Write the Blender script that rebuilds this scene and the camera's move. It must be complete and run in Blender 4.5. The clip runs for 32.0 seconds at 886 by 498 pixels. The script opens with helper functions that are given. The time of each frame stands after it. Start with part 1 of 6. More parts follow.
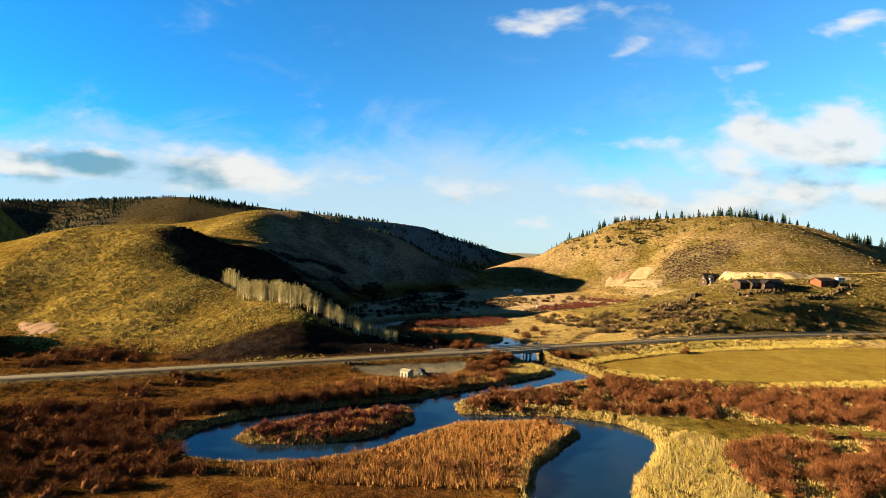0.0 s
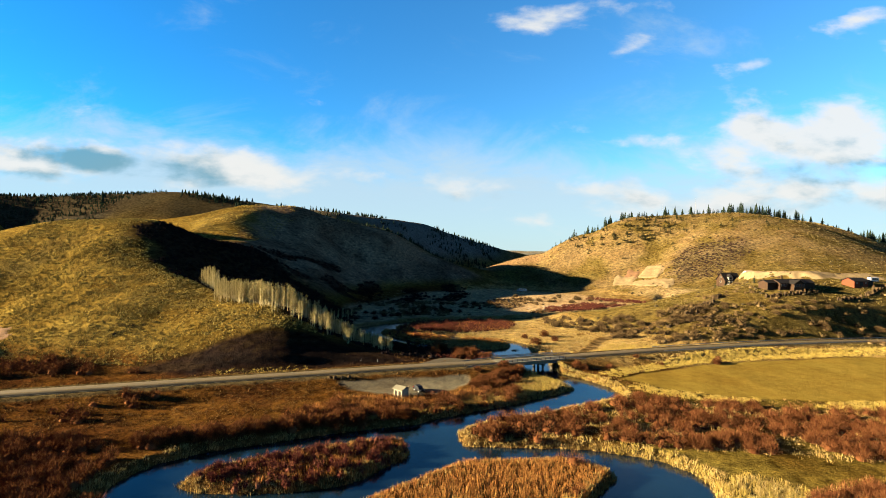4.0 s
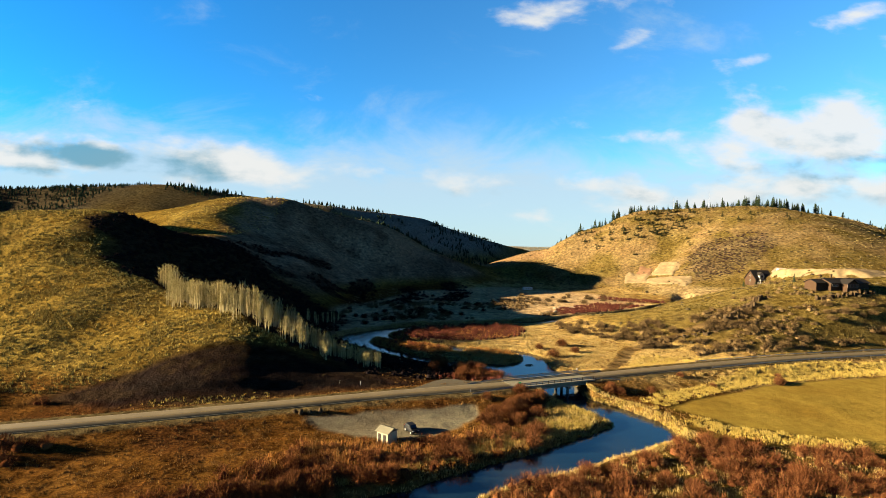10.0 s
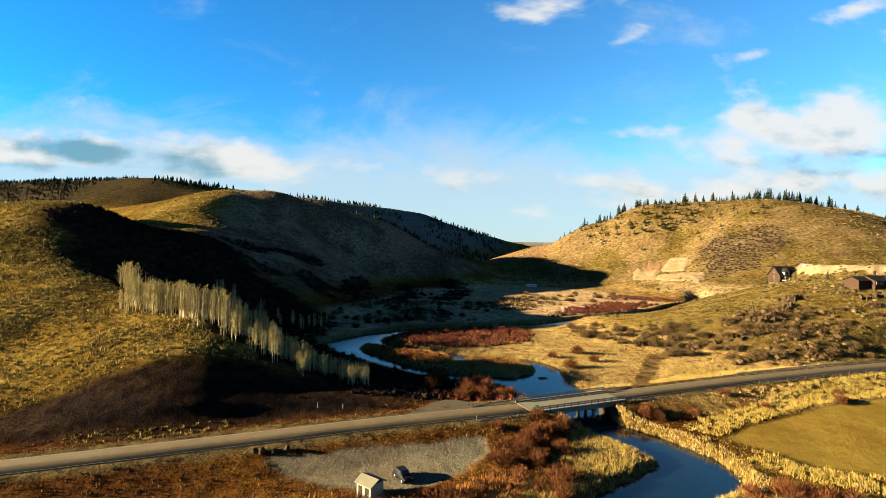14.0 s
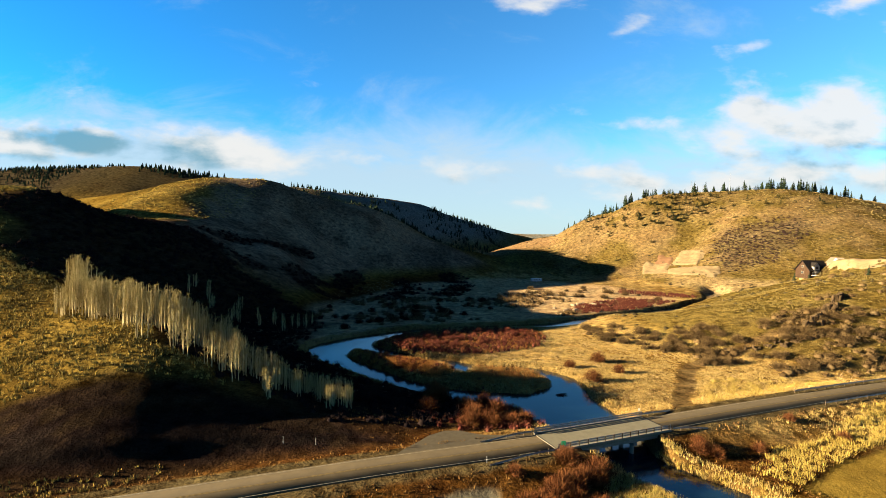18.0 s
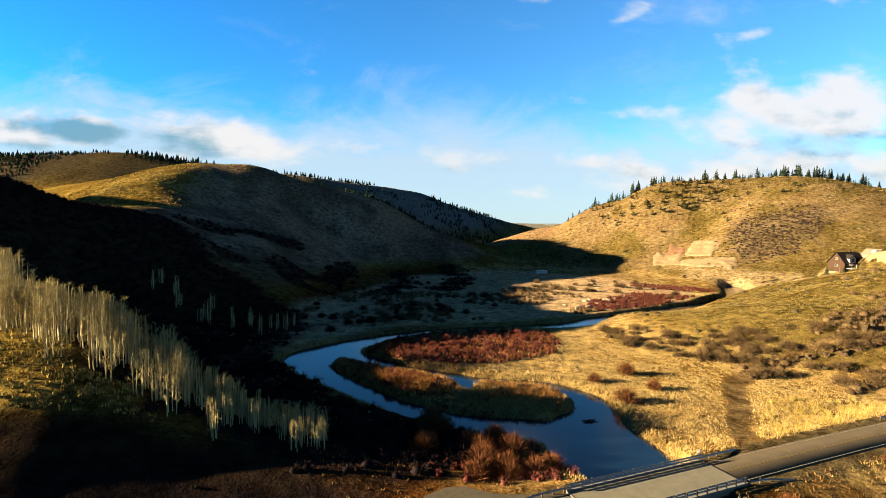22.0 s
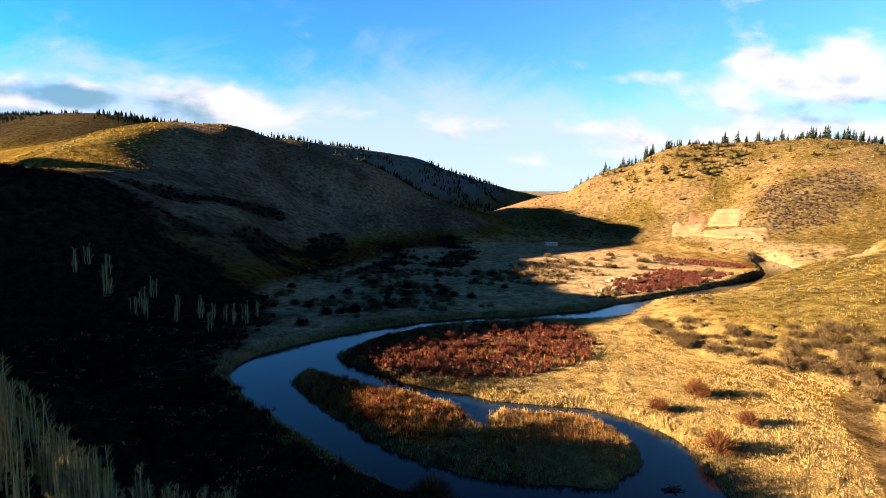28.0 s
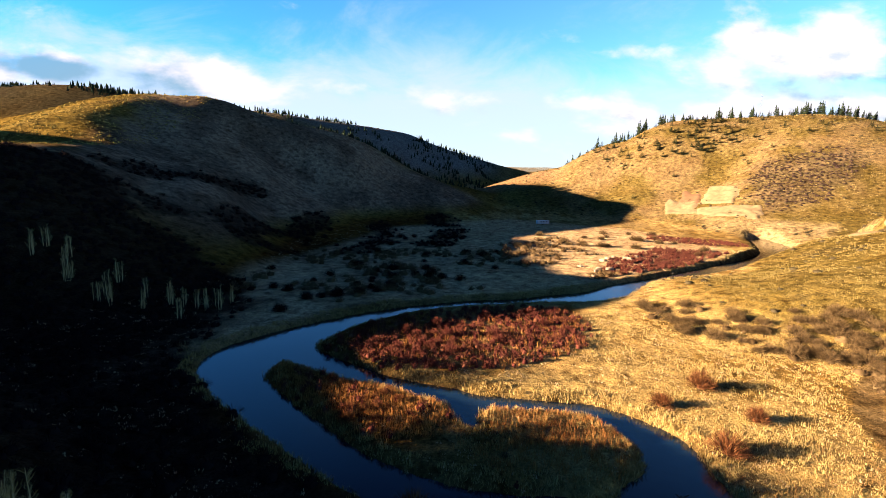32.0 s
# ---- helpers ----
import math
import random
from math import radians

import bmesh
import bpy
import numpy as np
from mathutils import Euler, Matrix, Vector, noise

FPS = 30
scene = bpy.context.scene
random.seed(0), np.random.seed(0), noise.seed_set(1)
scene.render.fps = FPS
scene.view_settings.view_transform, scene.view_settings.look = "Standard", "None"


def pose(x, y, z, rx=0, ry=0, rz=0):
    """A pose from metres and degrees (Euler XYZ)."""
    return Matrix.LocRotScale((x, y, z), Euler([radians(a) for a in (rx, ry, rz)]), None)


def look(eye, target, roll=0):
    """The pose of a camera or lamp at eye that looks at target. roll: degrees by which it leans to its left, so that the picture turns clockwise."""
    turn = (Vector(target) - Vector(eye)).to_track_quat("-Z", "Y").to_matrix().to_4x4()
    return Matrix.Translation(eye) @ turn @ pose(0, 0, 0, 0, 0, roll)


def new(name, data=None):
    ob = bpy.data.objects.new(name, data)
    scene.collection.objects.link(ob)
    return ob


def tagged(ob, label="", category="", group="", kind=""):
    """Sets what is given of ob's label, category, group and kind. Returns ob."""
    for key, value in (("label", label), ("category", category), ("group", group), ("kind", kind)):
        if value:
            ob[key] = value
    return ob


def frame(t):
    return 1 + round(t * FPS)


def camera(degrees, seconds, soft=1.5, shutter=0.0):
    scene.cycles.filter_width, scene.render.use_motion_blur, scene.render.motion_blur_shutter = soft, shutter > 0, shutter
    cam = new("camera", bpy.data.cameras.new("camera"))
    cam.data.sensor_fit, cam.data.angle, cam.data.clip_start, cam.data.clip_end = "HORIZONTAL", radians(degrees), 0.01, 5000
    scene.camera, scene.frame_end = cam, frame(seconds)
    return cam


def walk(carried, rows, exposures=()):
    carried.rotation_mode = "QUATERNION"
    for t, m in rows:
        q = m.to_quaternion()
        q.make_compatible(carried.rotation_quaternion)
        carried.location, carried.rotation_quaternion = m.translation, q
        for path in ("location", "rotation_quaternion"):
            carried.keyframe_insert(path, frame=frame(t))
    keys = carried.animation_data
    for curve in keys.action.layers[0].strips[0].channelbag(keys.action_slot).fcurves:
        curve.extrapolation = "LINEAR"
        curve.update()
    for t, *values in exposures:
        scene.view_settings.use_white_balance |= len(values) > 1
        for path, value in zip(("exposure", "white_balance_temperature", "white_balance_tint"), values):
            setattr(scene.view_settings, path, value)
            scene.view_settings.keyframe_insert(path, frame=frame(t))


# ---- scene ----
cam = camera(83.3, 32.0, soft=0.8)
PATH = [
    (0, (1.011, 1.204, 42.323), (1.004, 3.204, 42.33), 1.3),
    (1, (0.835, 7.245, 42.28), (0.829, 9.244, 42.282), 1.3),
    (2, (0.71, 13.278, 42.138), (0.704, 15.278, 42.141), 1.4),
    (3, (0.8, 19.223, 42.122), (0.792, 21.223, 42.121), 1.4),
    (6, (0.506, 36.986, 41.745), (0.499, 38.986, 41.74), 1.4),
    (7, (0.342, 42.889, 41.802), (0.336, 44.889, 41.792), 1.4),
    (8, (0.291, 48.631, 41.679), (0.286, 50.631, 41.666), 1.4),
    (9, (0.365, 54.678, 41.537), (0.362, 56.678, 41.525), 1.4),
    (10, (0.37, 60.508, 41.455), (0.366, 62.508, 41.435), 1.4),
    (11, (0.303, 66.641, 41.33), (0.3, 68.641, 41.304), 1.4),
    (12, (0.125, 72.576, 41.152), (0.124, 74.576, 41.123), 1.3),
    (13, (0.225, 78.733, 41.184), (0.225, 80.733, 41.15), 1.3),
    (14, (0.099, 84.937, 40.817), (0.1, 86.937, 40.78), 1.3),
    (17, (0.025, 103.149, 40.472), (0.028, 105.148, 40.411), 1.3),
    (18, (-0.105, 109.359, 40.407), (-0.1, 111.358, 40.337), 1.4),
    (19, (-0.128, 115.578, 40.283), (-0.122, 117.577, 40.204), 1.4),
    (20, (-0.146, 121.73, 40.182), (-0.139, 123.728, 40.095), 1.4),
    (21, (-0.132, 128.071, 40.16), (-0.124, 130.069, 40.061), 1.4),
    (22, (-0.318, 133.89, 40.136), (-0.308, 135.887, 40.024), 1.4),
    (23, (-0.448, 140.261, 39.921), (-0.436, 142.257, 39.793), 1.4),
    (24, (-0.48, 146.423, 39.871), (-0.466, 148.417, 39.724), 1.4),
    (25, (-0.38, 152.818, 39.602), (-0.365, 154.811, 39.435), 1.4),
    (28, (-1.066, 171.466, 39.155), (-1.045, 173.451, 38.915), 1.4),
    (29, (-0.977, 176.116, 39.098), (-0.943, 178.097, 38.825), 1.4),
    (30, (-0.977, 178.69, 39.317), (-0.939, 180.668, 39.019), 1.4),
    (31, (-0.689, 179.508, 39.261), (-0.651, 181.481, 38.938), 1.4),
    (32, (-0.112, 179.973, 39.197), (-0.05, 181.944, 38.865), 1.5),
]
walk(cam, [(t, look(eye, target, roll)) for t, eye, target, roll in PATH], [(0.0, 3.55, 6500, 10), (12.0, 3.52, 6500, 10), (20.0, 3.56, 6500, 12), (25.0, 3.66, 6500, 18), (32.0, 3.9, 6500, 28)])

# ---- light ----
SUN_AZ, SUN_EL = radians(265.1), radians(12.34)   # where the sun stands, clockwise from +y
to_sun = Vector((math.sin(SUN_AZ) * math.cos(SUN_EL), math.cos(SUN_AZ) * math.cos(SUN_EL), math.sin(SUN_EL)))
sun_data = bpy.data.lights.new("sun", "SUN")
sun_data.energy, sun_data.angle, sun_data.color = 5.0, radians(0.5), (1.0, 0.80, 0.49)
sun = new("sun", sun_data)
sun.matrix_world = look(to_sun * 500, (0, 0, 0))

world = bpy.data.worlds.new("world")
scene.world = world
world.use_nodes = True


class Nodes:
    """A short way to write node trees."""

    def __init__(self, tree):
        self.tree = tree
        tree.nodes.clear()

    def add(self, kind, **values):
        n = self.tree.nodes.new(kind)
        for key, value in values.items():
            if key == "inputs":
                for k, v in value.items():
                    if hasattr(v, "is_output"):
                        self.tree.links.new(v, n.inputs[k])
                    else:
                        n.inputs[k].default_value = v
            else:
                setattr(n, key, value)
        return n

    def math(self, op, a, b=0.0, c=0.0, clamp=False):
        return self.add("ShaderNodeMath", operation=op, use_clamp=clamp, inputs={0: a, 1: b, 2: c}).outputs[0]

    def mix(self, fac, a, b, blend="MIX"):
        n = self.add("ShaderNodeMix", data_type="RGBA", blend_type=blend, inputs={0: fac, 6: a, 7: b})
        return n.outputs[2]

    def noise(self, vector, scale, detail=4.0, rough=0.55, out="Fac", distortion=0.0):
        n = self.add("ShaderNodeTexNoise", inputs={"Scale": scale, "Detail": detail, "Roughness": rough, "Distortion": distortion})
        if vector is not None:
            self.tree.links.new(vector, n.inputs["Vector"])
        return n.outputs[out]

    def ramp(self, fac, stops):
        n = self.add("ShaderNodeValToRGB", inputs={0: fac})
        e = n.color_ramp.elements
        while len(e) < len(stops):
            e.new(0.5)
        for k, (p, c) in zip(e, stops):
            k.position, k.color = p, (*c, 1.0)
        return n.outputs[0]

    def band(self, value, lo, hi):
        return self.add("ShaderNodeMapRange", clamp=True, interpolation_type="SMOOTHSTEP", inputs={0: value, 1: lo, 2: hi}).outputs[0]


def build_sky():
    n = Nodes(world.node_tree)
    sky = n.add("ShaderNodeTexSky", sky_type="NISHITA", sun_disc=False, sun_elevation=SUN_EL, sun_rotation=SUN_AZ, altitude=1800.0, air_density=1.1, dust_density=0.3, ozone_density=3.0)
    where = n.add("ShaderNodeTexCoord").outputs["Generated"]
    sep = n.add("ShaderNodeSeparateXYZ", inputs={0: where})
    ahead = n.math("MAXIMUM", sep.outputs[1], 0.15)
    u = n.math("DIVIDE", sep.outputs[0], ahead)
    v = n.math("DIVIDE", sep.outputs[2], ahead)
    flat = n.add("ShaderNodeCombineXYZ", inputs={0: u, 1: n.math("MULTIPLY", v, 2.1), 2: 0.0}).outputs[0]
    puffs = n.noise(flat, 6.0, 9.0, 0.55, distortion=0.15)
    wisps = n.noise(flat, 3.4, 8.0, 0.62, distortion=0.5)
    billow = n.noise(flat, 9.0, 7.0, 0.55)

    def bank(cu, cv, su, sv, tilt):
        c, k = math.cos(tilt), math.sin(tilt)
        du, dv = n.math("SUBTRACT", u, cu), n.math("SUBTRACT", v, cv)
        a = n.math("ADD", n.math("MULTIPLY", du, c / su), n.math("MULTIPLY", dv, k / su))
        b = n.math("ADD", n.math("MULTIPLY", du, -k / sv), n.math("MULTIPLY", dv, c / sv))
        r = n.math("ADD", n.math("MULTIPLY", a, a), n.math("MULTIPLY", b, b))
        return n.math("EXPONENT", n.math("MULTIPLY", r, -0.85))

    def gather(banks):
        total = None
        for cu, cv, su, sv, tilt, k in banks:
            m = n.math("MULTIPLY", bank(cu, cv, su, sv, tilt), k)
            total = m if total is None else n.math("MAXIMUM", total, m)
        return total

    mass = n.math("ADD", n.math("MULTIPLY", puffs, 1.7), n.math("MULTIPLY", gather(SKY_BANKS), 0.66))
    dense = n.band(mass, 1.08, 1.52)
    veil = n.band(n.math("ADD", wisps, n.math("MULTIPLY", gather(SKY_VEILS), 0.5)), 0.66, 1.05)
    low = n.math("MULTIPLY", n.math("EXPONENT", n.math("MULTIPLY", n.math("MULTIPLY", v, v), -26.0)), 0.80)
    soft = n.math("MAXIMUM", n.band(n.math("ADD", wisps, low), 0.56, 1.05), veil)
    under = n.math("ADD", gather(SKY_UNDERSIDES), n.math("MULTIPLY", n.math("SUBTRACT", billow, 0.5), 1.9))
    shade = n.band(under, 0.08, 0.85)
    base = n.add("ShaderNodeHueSaturation", inputs={"Hue": 0.5, "Saturation": SKY_SAT, "Value": SKY_VAL, "Color": sky.outputs[0]}).outputs[0]
    base = n.mix(1.0, base, (*SKY_TINT, 1.0), "MULTIPLY")
    # deeper blue on the sun's side; dimmed overhead to weaken skylight in the shade
    side = n.band(sep.outputs[0], -0.75, 0.45)
    base = n.mix(1.0, base, n.mix(side, (0.22, 0.72, 0.9, 1.0), (1.0, 1.0, 1.0, 1.0)), "MULTIPLY")
    up = n.band(sep.outputs[2], 0.43, 0.7)
    base = n.mix(up, base, n.mix(1.0, base, (0.09, 0.026, 0.17, 1.0), "MULTIPLY"))
    lit = n.mix(shade, (*CLOUD_LIT, 1.0), (*CLOUD_DARK, 1.0))
    colour = n.mix(n.math("MULTIPLY", soft, 0.85), base, (*HAZE, 1.0))
    colour = n.mix(n.math("MULTIPLY", dense, 0.92), colour, lit)
    back = n.add("ShaderNodeBackground", inputs={"Color": colour, "Strength": SKY_POWER})
    out = n.add("ShaderNodeOutputWorld")
    n.tree.links.new(back.outputs[0], out.inputs[0])


# clouds: across, up, half width, half height, tilt, weight
SKY_BANKS = [(-0.80, 0.165, 0.26, 0.042, -0.08, 1.15), (-0.45, 0.155, 0.26, 0.05, -0.1, 0.95), (-0.18, 0.14, 0.16, 0.022, -0.05, 0.7), (0.76, 0.235, 0.26, 0.075, 0.12, 1.25), (0.62, 0.26, 0.10, 0.045, 0.0, 0.9),
             (0.42, 0.226, 0.085, 0.026, 0.05, 0.8), (0.24, 0.478, 0.12, 0.034, 0.15, 0.92), (0.36, 0.415, 0.08, 0.018, 0.45, 0.55), (0.85, 0.485, 0.10, 0.022, 0.15, 0.85), (0.905, 0.385, 0.03, 0.05, 0.0, 0.9),
             (0.15, 0.125, 0.26, 0.035, 0.0, 0.72), (0.66, 0.115, 0.50, 0.05, 0.10, 0.95), (0.62, 0.385, 0.06, 0.016, 0.1, 0.55)]
SKY_VEILS = [(-0.48, 0.205, 0.12, 0.03, 0.0, 0.7), (0.55, 0.44, 0.4, 0.08, 0.2, 0.34), (0.3, 0.15, 0.75, 0.09, 0.05, 0.62), (-0.35, 0.15, 0.35, 0.06, -0.05, 0.95), (0.1, 0.13, 0.25, 0.05, 0.0, 0.8)]
SKY_UNDERSIDES = [(-0.65, 0.152, 0.20, 0.026, -0.12, 1.2), (-0.86, 0.125, 0.12, 0.016, 0.0, 0.8), (0.78, 0.175, 0.24, 0.024, 0.05, 0.8), (0.72, 0.215, 0.10, 0.02, 0.1, 0.35), (0.12, 0.10, 0.3, 0.02, 0.0, 0.5), (0.75, 0.10, 0.4, 0.02, 0.1, 0.45)]
SKY_SAT, SKY_VAL, SKY_TINT, SKY_POWER = 1.12, 0.74, (0.60, 1.0, 1.08), 0.035
CLOUD_DARK, CLOUD_LIT, HAZE = (0.45, 1.0, 1.30), (2.2, 2.2, 2.12), (1.45, 1.82, 2.05)
build_sky()

# ---- the lie of the land ----
SPINES = {
    "spur": (0.9, [(-420, 369, 52.9, 169, 109), (-302, 347, 38.2, 147, 77), (-231, 336, 52.2, 132, 69), (-175, 320, 54.0, 105, 81), (-150, 283, 32.5, 87, 45), (-121, 259, 23.8, 88, 31), (-87, 238, 18.0, 66, 27), (-64, 225, 17.0, 57, 24), (-47, 217, 9.4, 38, 20), (-32, 210, 4.2, 27, 17), (-8, 203, 1.2, 17, 14)]),
    "dome": (0.9, [(-327, 605, 64.7, 191, 150), (-197, 558, 78.8, 231, 129), (-163, 548, 82.5, 74, 148), (-97, 588, 64.5, 125, 245), (-40, 613, 36.1, 124, 107), (26, 649, 18.6, 74, 73), (80, 680, 5.0, 60, 60)]),
    "nose": (0.9, [(-194, 545, 76.0, 150, 61), (-184, 471, 62.0, 142, 37), (-157, 426, 44.1, 111, 84), (-151, 345, 42.0, 84, 96), (-147, 329, 24.2, 72, 61)]),
    "rib": (0.9, [(-132, 455, 37.0, 60, 60), (-106, 395, 27.0, 52, 52), (-90, 352, 12.0, 40, 40)]),
    "far ridge": (0.8, [(-759, 640, 86.5, 248, 200), (-560, 730, 100.5, 176, 200), (-403, 780, 115.0, 320, 200), (-211, 796, 95.1, 273, 175), (-69, 991, 90.1, 211, 248), (40, 1092, 61.5, 125, 185), (140, 1180, 37.2, 157, 150)]),
    "east hill": (0.9, [(110, 759, 19.1, 88, 93), (162, 730, 38.3, 196, 108), (207, 718, 66.9, 180, 80), (272, 715, 91.2, 221, 84), (376, 688, 96.8, 306, 92), (449, 696, 90.0, 250, 122), (519, 704, 69.7, 219, 160), (639, 745, 61.3, 218, 160), (820, 800, 58.0, 220, 160)]),
    "saddle": (0.9, [(59, 1249, 35.5, 150, 149), (173, 1148, 21.4, 140, 134), (301, 1199, 43.5, 200, 192)]),
    "bank": (0.7, [(222, 412, 20, 14, 60), (212, 367, 29.5, 14, 60), (225, 340, 31, 13, 60), (262, 337, 30, 13, 60), (320, 350, 31, 40, 80)]),
    # out of view, added to cast the shadow edge on the nose
    "unseen west hill": (0.7, [(-620, 370, 120.1, 119, 82), (-520, 378, 121.6, 110, 127), (-428, 384, 107.9, 89, 134)]),
    # out of view, added so its shadow falls on the near left
    "unseen knoll": (0.8, [(-300, 176, 30, 60, 60), (-236, 182, 24, 42, 42)]),
    "bench": (0.6, [(105, 300, 8.0, 39, 59), (137, 293, 14.8, 50, 73), (185, 303, 24.7, 62, 92), (231, 326, 27.4, 77, 123), (330, 350, 32.0, 110, 140), (480, 400, 36.0, 130, 200), (700, 450, 38.0, 150, 250)]),
}
RIVER = [  # reaches: x, y, half width
    [(198, 470, 6), (188, 443, 8), (172, 414, 9), (150, 394, 8.5), (128, 381, 6), (105, 366.5, 4.6), (88, 355, 4), (71, 344, 4.6), (55, 330, 6), (42, 325, 5), (28, 321.5, 3), (12, 318, 2.8), (-4, 311.5, 3), (-16, 303, 3.8),
     (-24, 295, 5), (-30, 286, 7), (-36, 275, 8), (-34.5, 266, 4.4), (-27, 257, 3.9), (-18, 248, 3.2), (-10, 240, 3.0), (-2, 234.5, 3.0), (8, 230, 4.2), (20, 227.5, 5.8)],
    [(-27, 279, 4.5), (-17.5, 271.5, 3.2), (-8, 266, 2.2), (4, 260, 2.6), (10, 257.5, 2.4), (19, 256.8, 2.1), (28, 254.5, 2), (33, 248, 3.4), (34.5, 242, 3.6), (33, 235, 5)],
    [(6.5, 257, 2.4), (6.8, 253, 1.9), (7.2, 250, 0.9)],
    [(30.5, 231, 7), (29, 224, 9.6), (30.5, 214, 9.5), (32, 204, 8), (34, 197, 6), (40, 189, 4.8), (45.5, 181, 5.6), (47, 174, 6.4), (41, 168.5, 5.6), (31, 161.5, 5.2), (17, 152.5, 4.4), (6, 145.5, 4.2), (0, 140, 5), (-1, 133, 5.5), (1, 126, 5)],
    [(-2, 139, 4.5), (-16, 134.5, 3.8), (-27, 129.5, 3.9), (-38, 123.5, 4), (-48, 116, 4.8), (-49.5, 108, 5.2), (-43, 103.5, 4.8), (-34, 103, 4.6), (-25, 104, 4.2), (-17, 107, 3.6), (-10, 113, 3.4), (-3, 121, 4), (3, 126, 3.8), (16, 127, 3.2), (28, 127.5, 3.4), (36, 124, 5),
     (42, 117, 7.6), (37, 108, 8), (31, 100, 8), (27, 92, 8.4), (25, 80, 9), (24, 55, 9), (20, 0, 9), (6, -60, 9), (-20, -150, 10), (-60, -300, 11)],
]
ROAD = [(-420, 40), (-300, 78), (-180, 121), (-120, 143), (-72, 161.5), (-40, 174), (-10, 186), (15, 195), (40, 205.5), (75, 220), (115, 235.5), (150, 247), (200, 260), (280, 274), (420, 290), (700, 310)]
ROAD_Z = 3.3


def smooth_line(nodes, step=2.0):
    """A Catmull-Rom line through the nodes, in steps of about that length."""
    p = np.array(nodes, float)
    q = np.vstack([2 * p[0] - p[1], p, 2 * p[-1] - p[-2]])
    out = []
    for i in range(1, len(q) - 2):
        a, b, c, d = q[i - 1], q[i], q[i + 1], q[i + 2]
        for s in np.linspace(0, 1, max(2, int(np.hypot(*(c - b)[:2]) / step)), endpoint=False):
            out.append(0.5 * (2 * b + (c - a) * s + (2 * a - 5 * b + 4 * c - d) * s * s + (3 * b - a - 3 * c + d) * s ** 3))
    out.append(p[-1])
    return np.array(out)


def value_noise(x, y, seed=0):
    xi, yi = np.floor(x).astype(np.int64), np.floor(y).astype(np.int64)
    fx, fy = x - xi, y - yi
    fx, fy = fx * fx * (3 - 2 * fx), fy * fy * (3 - 2 * fy)

    def rnd(a, b):
        h = (a * 374761393 + b * 668265263 + seed * 974634777) & 0xFFFFFFFF
        h = ((h ^ (h >> 13)) * 1274126177) & 0xFFFFFFFF
        return ((h ^ (h >> 16)) & 0xFFFF) / 65535.0

    return (rnd(xi, yi) * (1 - fx) + rnd(xi + 1, yi) * fx) * (1 - fy) + (rnd(xi, yi + 1) * (1 - fx) + rnd(xi + 1, yi + 1) * fx) * fy


def fbm(x, y, scale, octaves=4, seed=0, gain=0.5):
    """Noise about 0, from -1 to 1, whose largest swells are scale metres long."""
    x, y = np.asarray(x, float), np.asarray(y, float)
    total, amp, norm = np.zeros(np.broadcast(x, y).shape), 1.0, 0.0
    for k in range(octaves):
        f = 2.0 ** k / scale
        total += amp * (value_noise(x * f + 17.3 * k, y * f - 9.1 * k, seed + k) * 2 - 1)
        norm += amp
        amp *= gain
    return total / norm


def spine_height(nodes, power, x, y):
    out = np.zeros(x.shape)
    for (x0, y0, z0, f0, b0), (x1, y1, z1, f1, b1) in zip(nodes, nodes[1:]):
        dx, dy = x1 - x0, y1 - y0
        l2 = dx * dx + dy * dy
        s = np.clip(((x - x0) * dx + (y - y0) * dy) / l2, 0, 1)
        ex, ey = x - x0 - s * dx, y - y0 - s * dy
        d = np.hypot(ex, ey)
        side = (dx * ey - dy * ex) / math.sqrt(l2) / np.maximum(d, 1e-6)
        k = 0.5 + 0.5 * np.clip(side * 1.5, -1, 1)
        w = (f0 + s * (f1 - f0)) * (1 - k) + (b0 + s * (b1 - b0)) * k
        out = np.maximum(out, (z0 + s * (z1 - z0)) * (0.5 + 0.5 * np.cos(np.pi * np.minimum(d / w, 1))) ** power)
    return out


def line_distance(line, x, y, reach=60.0):
    """The distance from each place to a line, and the third value of the line there."""
    best, value = np.full(x.shape, 1e6), np.zeros(x.shape)
    for i in range(len(line) - 1):
        a, b = line[i], line[i + 1]
        near = (x > min(a[0], b[0]) - reach) & (x < max(a[0], b[0]) + reach) & (y > min(a[1], b[1]) - reach) & (y < max(a[1], b[1]) + reach)
        if not near.any():
            continue
        xs, ys = x[near], y[near]
        dx, dy = b[0] - a[0], b[1] - a[1]
        s = np.clip(((xs - a[0]) * dx + (ys - a[1]) * dy) / (dx * dx + dy * dy + 1e-9), 0, 1)
        d = np.hypot(xs - a[0] - s * dx, ys - a[1] - s * dy)
        v = a[2] + s * (b[2] - a[2]) if len(a) > 2 else s * 0
        old = best[near]
        val = value[near]
        better = d - v < old
        old[better], val[better] = (d - v)[better], v[better]
        best[near], value[near] = old, val
    return best, value


RIVER_LINES = [smooth_line(r, 2.5) for r in RIVER]
ROAD_LINE = smooth_line(ROAD, 4.0)


def river_gap(x, y):
    """Metres from the water's edge: below 0 in the water."""
    gap = np.full(x.shape, 1e6)
    for line in RIVER_LINES:
        gap = np.minimum(gap, line_distance(line, x, y, 45.0)[0])
    return gap + 0.7 * fbm(x, y, 7.0, 3, 5) + 0.25 * fbm(x, y, 1.8, 2, 15)


def road_gap(x, y):
    return line_distance(ROAD_LINE, x, y, 60.0)[0]


def raw_hills(x, y, keys):
    stack = np.array([spine_height(SPINES[k][1], SPINES[k][0], x, y) for k in keys])
    return (stack ** 12).sum(axis=0) ** (1 / 12.0)


